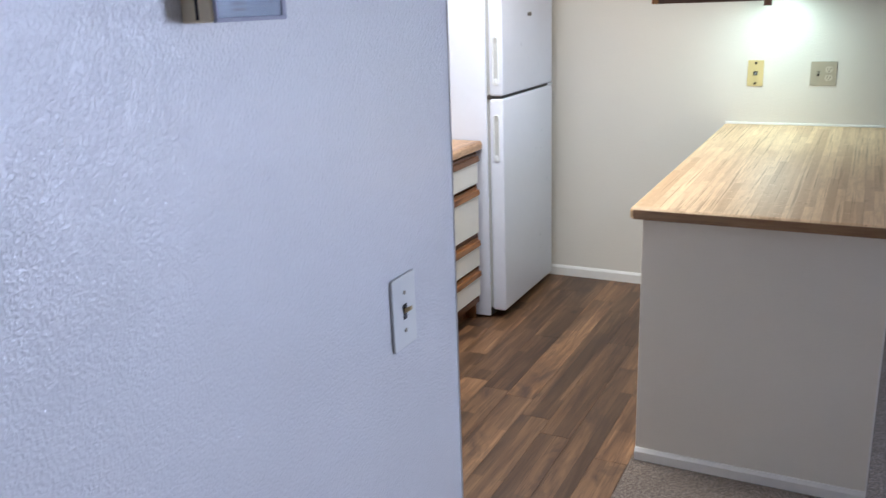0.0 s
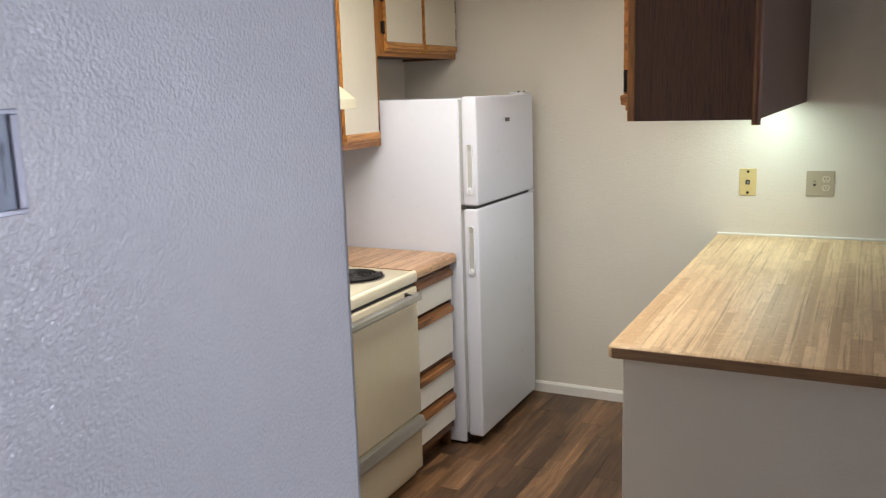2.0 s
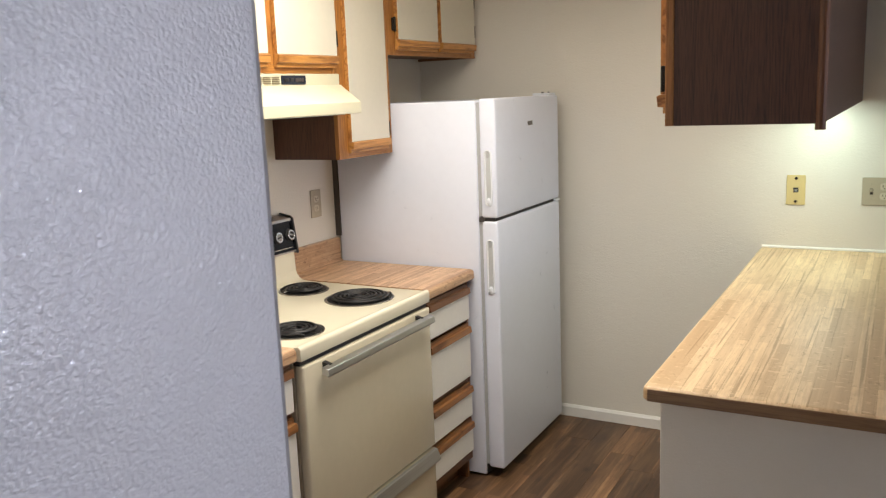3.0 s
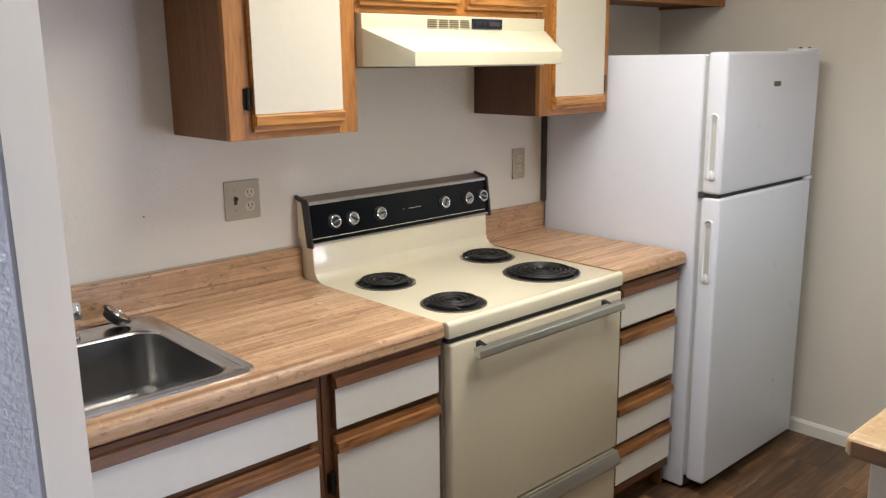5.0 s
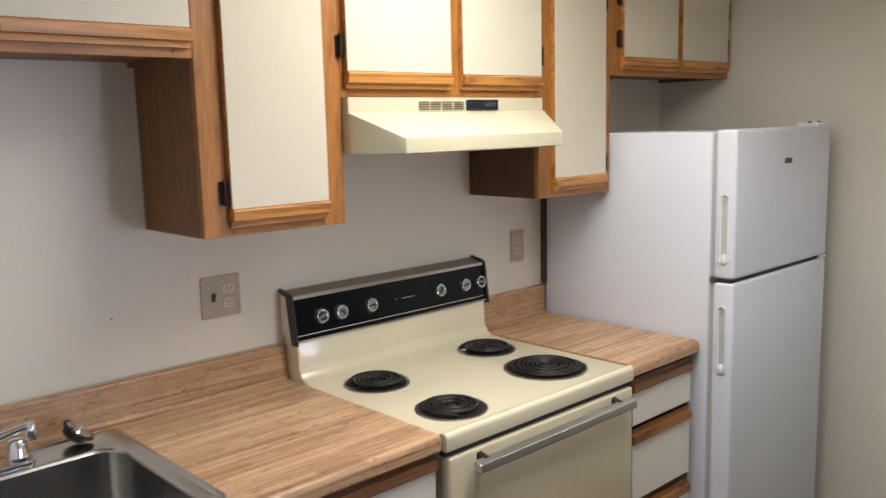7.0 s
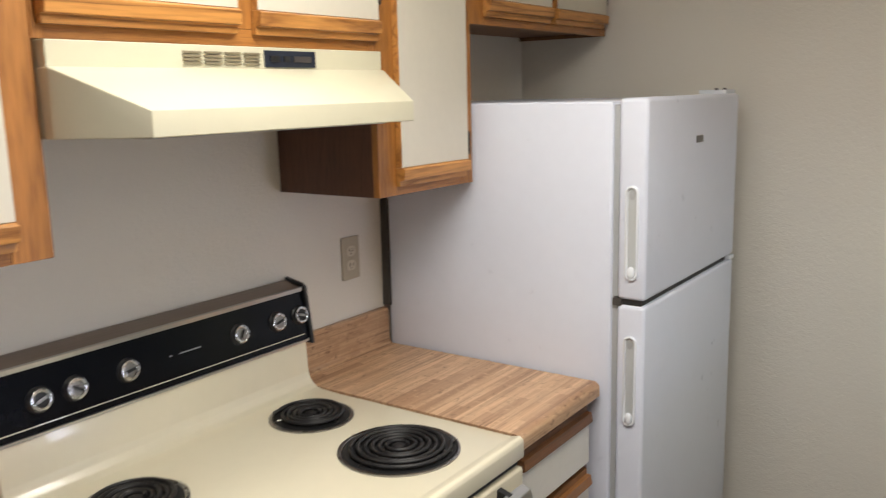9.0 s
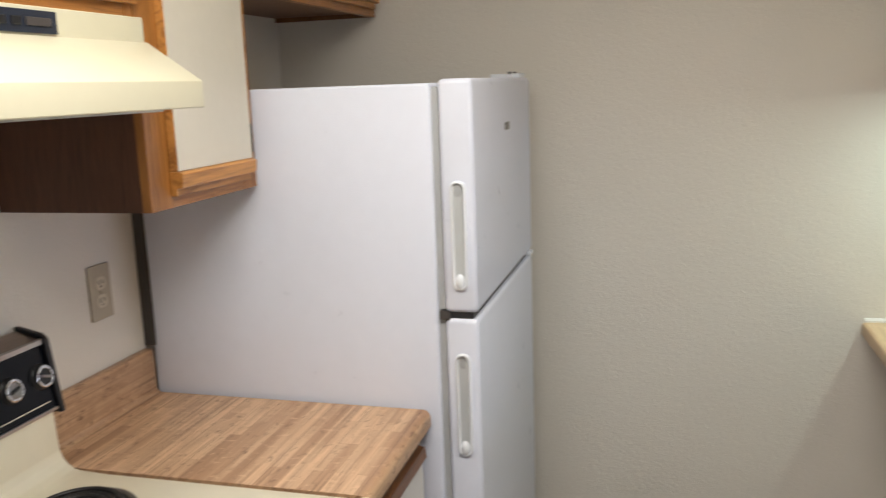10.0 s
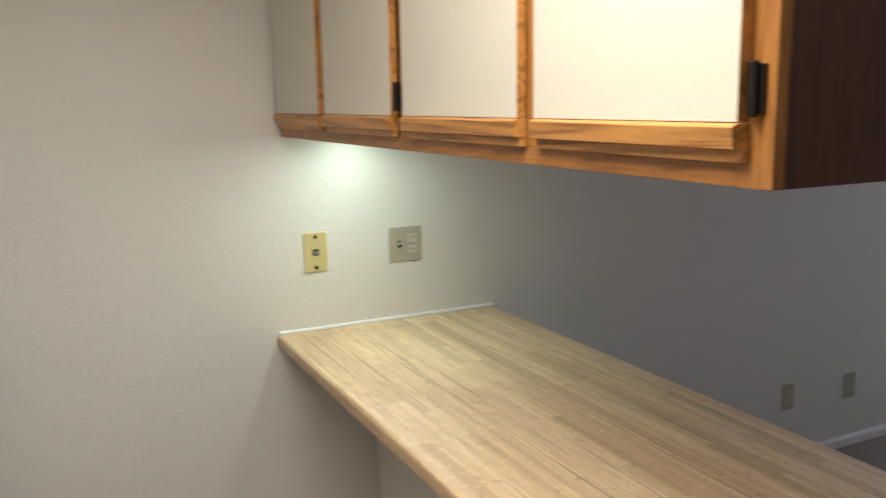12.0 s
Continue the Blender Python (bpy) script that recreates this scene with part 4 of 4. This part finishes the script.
def ring3(x0, x1, y0, y1, r, z):
    return [(x, y, z) for x, y in rounded(x0, x1, y0, y1, r, 8)]


IX0, IX1, IY0, IY1 = -2.405, -1.982, 4.606, 5.150
rim = [ring3(SX0, SX1, SY0, SY1, 0.03, CTOP + 0.0006), ring3(SX0 + 0.002, SX1 - 0.002, SY0 + 0.002, SY1 - 0.002, 0.03, CTOP + 0.0055), ring3(SX0 + 0.012, SX1 - 0.012, SY0 + 0.012, SY1 - 0.012, 0.03, CTOP + 0.0065),
       ring3(SX0 + 0.017, SX1 - 0.015, SY0 + 0.017, SY1 - 0.017, 0.03, CTOP + 0.0010), ring3(IX0 - 0.010, IX1 + 0.008, IY0 - 0.010, IY1 + 0.010, 0.06, CTOP + 0.0032),
       ring3(IX0 - 0.004, IX1 + 0.003, IY0 - 0.004, IY1 + 0.004, 0.058, CTOP + 0.001), ring3(IX0, IX1, IY0, IY1, 0.056, CTOP - 0.006)]
basin = [ring3(IX0, IX1, IY0, IY1, 0.056, CTOP - 0.006), ring3(IX0 + 0.006, IX1 - 0.006, IY0 + 0.006, IY1 - 0.006, 0.054, CTOP - 0.14), ring3(IX0 + 0.010, IX1 - 0.010, IY0 + 0.010, IY1 - 0.010, 0.052, CTOP - 0.155),
         ring3(IX0 + 0.022, IX1 - 0.022, IY0 + 0.022, IY1 - 0.022, 0.045, CTOP - 0.170), ring3(IX0 + 0.045, IX1 - 0.045, IY0 + 0.045, IY1 - 0.045, 0.04, CTOP - 0.176), ring3(-2.24, -2.16, 4.83, 4.91, 0.039, CTOP - 0.180)]
smooth(part("rim", loft(rim), STEEL_RIM, sk, "stainless rim with raised bead"), 50)
smooth(part("basin", loft(basin, False, True), STEEL, sk, "deep brushed steel bowl"), 50)
part("drain", lathe([(0.042, 0.0005), (0.042, 0.003), (0.036, 0.004), (0.030, 0.001)], (-2.20, 4.87, CTOP - 0.1795), (0, 0, 1), 28), CHROME, sk)

fa = thing("faucet", (-2.455, 4.875, CTOP + 0.004), "chrome kitchen faucet with short spout on sink", "faucet")
part("base_plate", prism(rounded(-2.470, -2.412, 4.733, 4.982, 0.026, 6), "z", CTOP + 0.0038, CTOP + 0.016, 0.003), CHROME, fa)
for hy in (4.948, 4.772):
    hb = part("handle", lathe([(0.025, 0.0), (0.0255, 0.006), (0.024, 0.012), (0.022, 0.030), (0.0185, 0.046), (0.012, 0.051)], (-2.441, hy, CTOP + 0.016), (0, 0, 1), 28), CHROME, fa, "chrome tapered handle")
    smooth(hb, 40)
sp = [(-2.442, 4.858, CTOP + 0.016), (-2.442, 4.858, CTOP + 0.036), (-2.441, 4.864, CTOP + 0.052), (-2.439, 4.885, CTOP + 0.066), (-2.434, 4.920, CTOP + 0.080), (-2.428, 4.952, CTOP + 0.089), (-2.424, 4.970, CTOP + 0.092)]
smooth(part("spout", tube(sp, [0.016, 0.0145, 0.012, 0.0105, 0.0095, 0.009, 0.009], 14), CHROME, fa, "chrome spout"), 60)
smooth(part("aerator", lathe([(0.0105, -0.030), (0.0118, -0.026), (0.0118, 0.004), (0.009, 0.010)], (-2.423, 4.975, CTOP + 0.090), (0, 0, 1), 20), CHROME, fa), 40)

st = thing("sink_strainer", (-2.455, 5.087, CTOP + 0.004), "dark rimmed chrome strainer leaning on backsplash", "strainer")
q = Vector((0.22, 0.60, 0.77)).normalized()
sc = Vector((-2.462, 5.086, CTOP + 0.038))
smooth(part("strainer_cup", lathe([(0.022, -0.020), (0.030, -0.016), (0.033, -0.002), (0.039, 0.0), (0.040, 0.004), (0.036, 0.007), (0.030, 0.0045), (0.012, 0.004)], sc, q, 32), BLACK_PLASTIC, st, "black rubber rim"), 35)
smooth(part("strainer_disc", lathe([(0.032, 0.0062), (0.030, 0.0085), (0.022, 0.0065), (0.012, 0.006)], sc, q, 32), CHROME, st, "chrome disc"), 35)
smooth(part("strainer_knob", lathe([(0.008, 0.006), (0.007, 0.010), (0.011, 0.013), (0.009, 0.016), (0.004, 0.017)], sc, q, 20), CHROME, st), 40)


# ---- plates on the walls ----
def plate_frame(origin, u, n):
    """A frame for wall plates: local x along the wall, local y up, local z out of the wall."""
    u, n = Vector(u), Vector(n)
    return Matrix((( u.x, 0, n.x, origin[0]), (u.y, 0, n.y, origin[1]), (u.z, 1, n.z, origin[2]), (0, 0, 0, 1)))


def on(m, b):
    b.transform(m)
    bmesh.ops.recalc_face_normals(b, faces=b.faces[:])
    return b


def receptacle(m, x, y, t):
    f = part("socket", on(m, prism(rounded(x - 0.0165, x + 0.0165, y - 0.0140, y + 0.0140, 0.011, 5), "z", 0.0035, 0.0066, 0.0008)), SOCKET, t, "ivory receptacle face")
    for dx, h in ((-0.0062, 0.0085), (0.0062, 0.0075)):
        part("socket_slot", on(m, box(x + dx - 0.0013, x + dx + 0.0013, y + 0.0015 - h / 2, y + 0.0035 + h / 2, 0.0062, 0.0069)), SLOT, f)
    part("socket_slot", on(m, cyl((x, y - 0.0075, 0.0066), (0, 0, 1), 0.0024, 0.0024, 0.0007, 10)), SLOT, f)


def screw(m, x, y, t):
    part("screw", on(m, cyl((x, y, 0.0058), (0, 0, 1), 0.0034, 0.0030, 0.0018, 12)), SCREW, t)


def toggle(m, x, y, t, mat, tilt=1):
    b = part("toggle_slot", on(m, box(x - 0.0052, x + 0.0052, y - 0.012, y + 0.012, 0.0048, 0.0060)), SLOT, t)
    k = prism([(-0.004, 0.004), (0.004, 0.004), (0.0075 * tilt + 0.003, 0.017), (0.0075 * tilt - 0.003, 0.017)], "x", x - 0.0035, x + 0.0035, 0.0008)
    k.transform(Matrix.Translation((0, y, 0)))
    part("toggle", on(m, k), mat, b, "small toggle lever")


def wall_plate(name, m, w, h, mat, label, category, group=""):
    t = thing(name, m.translation, label, category, group)
    part("plate", on(m, prism(rounded(-w / 2, w / 2, -h / 2, h / 2, 0.004, 4), "z", 0.0005, 0.0052, 0.0015)), mat, t)
    return t


STOVE_U, STOVE_N = (0, 1, 0), (1, 0, 0)
m = plate_frame((W, 5.530, 1.182), STOVE_U, STOVE_N)
t = wall_plate("outlet_plate", m, 0.117, 0.116, PLATE, "beige double plate with switch and outlet", "outlet")
receptacle(m, 0.024, 0.0195, t), receptacle(m, 0.024, -0.0195, t), toggle(m, -0.023, 0, t, SLOT)
screw(m, -0.023, 0.030, t), screw(m, -0.023, -0.030, t), screw(m, 0.024, 0, t)
m = plate_frame((W, 6.743, 1.180), STOVE_U, STOVE_N)
t = wall_plate("outlet_plate", m, 0.070, 0.118, PLATE, "beige single outlet plate above short counter", "outlet")
receptacle(m, 0, 0.0195, t), receptacle(m, 0, -0.0195, t), screw(m, 0, 0, t)
NU, NN = (1, 0, 0), (0, -1, 0)
m = plate_frame((-0.771, N, 1.162), NU, NN)
t = wall_plate("phone_jack_plate", m, 0.075, 0.126, PLATE_IVORY, "yellowed ivory telephone jack plate", "phone jack")
part("jack", on(m, box(-0.010, 0.010, -0.010, 0.010, 0.005, 0.0085, 0.001)), SLOT, t, "dark phone jack")
part("jack_hole", on(m, box(-0.004, 0.006, -0.006, 0.004, 0.0082, 0.0092)), PRINT_PALE, t)
for sy in (0.049, -0.049):
    part("mount_stud", on(m, cyl((0, sy, 0.0065), (0, 0, 1), 0.0065, 0.005, 0.004, 14)), BRONZE, t, "dark mounting stud")
m = plate_frame((-0.463, N, 1.161), NU, NN)
t = wall_plate("outlet_plate", m, 0.116, 0.114, PLATE, "beige double plate with switch and outlet", "outlet")
receptacle(m, 0.024, 0.0195, t), receptacle(m, 0.024, -0.0195, t), toggle(m, -0.023, 0, t, SOCKET)
screw(m, -0.023, 0.030, t), screw(m, -0.023, -0.030, t), screw(m, 0.024, 0, t)
for px, pz in ((1.36, 0.308), (1.76, 0.296)):
    m = plate_frame((px, N, pz), NU, NN)
    t = wall_plate("outlet_plate", m, 0.072, 0.118, PLATE, "beige outlet plate low on dining wall", "outlet", "low wall outlets")
    receptacle(m, 0, 0.0195, t), receptacle(m, 0, -0.0195, t), screw(m, 0, 0, t)
m = plate_frame((WING, 4.248, 1.107), STOVE_U, STOVE_N)
t = wall_plate("switch_plate", m, 0.069, 0.114, PLATE_WHITE, "grey-white switch plate with worn toggle", "light switch")
toggle(m, 0, 0, t, BRASS), screw(m, 0, 0.030, t), screw(m, 0, -0.030, t)

nl = thing("nail", (W, 5.229, 1.171), "small dark nail head in painted kitchen wall", "nail")
part("nail_head", cyl((W + 0.002, 5.229, 1.171), (1, 0, 0), 0.0022, 0.0018, 0.003, 10), SLOT, nl)

# thermostat
th = thing("thermostat", (WING, 3.897, 1.578), "beige wall thermostat with clear dial cover", "thermostat")
m = plate_frame((WING, 3.897, 1.578), STOVE_U, STOVE_N) @ Matrix.Diagonal((1, 1, 0.82, 1))
part("wall_base", on(m, box(-0.043, 0.071, -0.037, 0.037, 0.0005, 0.021, 0.002)), THERMO_BEIGE, th, "beige base")
part("case", on(m, box(-0.043, 0.069, -0.0365, 0.0365, 0.0255, 0.046, 0.003)), THERMO_BEIGE, th, "beige plastic case")
# dark filler draws the shade between base and case
part("case_gap", on(m, box(-0.0415, 0.067, -0.034, 0.034, 0.0208, 0.0258)), SLOT, th)
fc = part("dial_face", on(m, box(-0.037, 0.067, -0.034, 0.034, 0.046, 0.0475, 0.0005)), THERMO_FACE, th, "blue-grey printed dial face")
for a in ((-0.040, 0.070, 0.033, 0.037), (-0.040, 0.070, -0.037, -0.033), (-0.040, -0.037, -0.033, 0.033), (0.063, 0.070, -0.033, 0.033)):
    part("cover_frame", on(m, box(*a, 0.044, 0.0505, 0.0008)), THERMO_FRAME, th, "clear plastic cover rim")
cv = part("cover", on(m, box(-0.0368, 0.0628, -0.0328, 0.0328, 0.0492, 0.0502)), COVER, th, "clear glossy cover")
cv.visible_shadow = False
arc = [(0.000 + 0.014 * math.cos(radians(a)), 0.004 + 0.014 * math.sin(radians(a)), 0.0479) for a in range(120, 256, 9)]
part("dial_slot", on(m, tube(arc, [0.0010] + [0.0036] * (len(arc) - 2) + [0.0010], 6)), PRINT, fc, "dark curved dial slot")
for k, a in enumerate((40, 68, 96, 124, 150)):
    x, y = 0.000 + 0.023 * math.cos(radians(a)), 0.004 + 0.023 * math.sin(radians(a))
    part("dial_figure", on(m, box(x - 0.0022, x + 0.0022, y - 0.0016, y + 0.0016, 0.0474, 0.0479)), PRINT, fc)
for k in range(5):
    part("scale_figure", on(m, box(0.046, 0.0505, 0.020 - 0.010 * k, 0.0235 - 0.010 * k, 0.0474, 0.0479)), PRINT, fc)
part("dial", on(m, cyl((0.004, 0.003, 0.0482), (0, 0, 1), 0.0115, 0.011, 0.0008, 28)), THERMO_DIAL, fc, "blue-grey round dial")
part("scale_line", on(m, box(0.0545, 0.0555, -0.021, 0.023, 0.0474, 0.0480)), PRINT, fc)
part("pointer", on(m, box(0.0552, 0.058, 0.004, 0.014, 0.0474, 0.0484, 0.0006)), PRINT, fc)
for y in (-0.020, -0.0255):
    part("text_bar", on(m, box(-0.014, 0.006, y - 0.0014, y + 0.0014, 0.0474, 0.0479)), PRINT, fc)
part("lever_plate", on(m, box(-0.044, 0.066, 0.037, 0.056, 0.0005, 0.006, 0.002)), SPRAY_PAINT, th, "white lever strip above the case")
for x in (-0.012, 0.018):
    part("lever", on(m, box(x, x + 0.013, 0.043, 0.049, 0.0055, 0.0095, 0.001)), PRINT, th, "small dark grey lever")

# ---- lamps ----
cl = thing("ceiling_light", (-1.44, 5.96, CEIL), "white fluorescent ceiling light with lit diffuser", "ceiling light")
part("housing", box(-1.61, -1.27, 5.35, 6.57, 2.385, CEIL, 0.006), TRIM_PAINT, cl)
part("diffuser", box(-1.60, -1.28, 5.36, 6.56, 2.335, 2.385, 0.01), GLOW, cl, "lit plastic diffuser")
ul = thing("under_cabinet_light", (-0.66, 7.32, 1.53), "slim fluorescent light under the peninsula cabinet", "under-cabinet light")
part("housing", box(-0.70, -0.62, 7.05, 7.64, 1.5395, 1.5515, 0.003), TRIM_PAINT, ul)
part("tube", tube([(-0.66, 7.07, 1.534), (-0.66, 7.62, 1.534)], 0.005, 12), GLOW_GREEN, ul, "lit tube")

# ---- floor planks, last ----
rnd = random.Random(7)
PW = 0.118
meshes = {}
x = PX
while x > W + 0.3:
    x0 = max(x - PW, W + 0.001)
    y = 4.536 - rnd.uniform(0, 0.9)
    while y < N - 0.02:
        ln = rnd.choice((0.61, 0.92, 1.22))
        a, c = max(y, 4.536), min(y + ln, N - 0.002)
        if c - a > 0.03:
            key = (round(x - x0, 3), round(c - a, 2))
            if key not in meshes:
                b = box(0, key[0] - 0.0008, 0, key[1] - 0.0008, -0.004, 0.0, 0.0005, 1)
                me = bpy.data.meshes.new("plank")
                b.to_mesh(me)
                b.free()
                me.materials.append(PLANK)
                meshes[key] = me
            p = new("plank", meshes[key])
            p.location = (x0, a, 0)
            p.parent = floor
        y += ln
    x -= PW
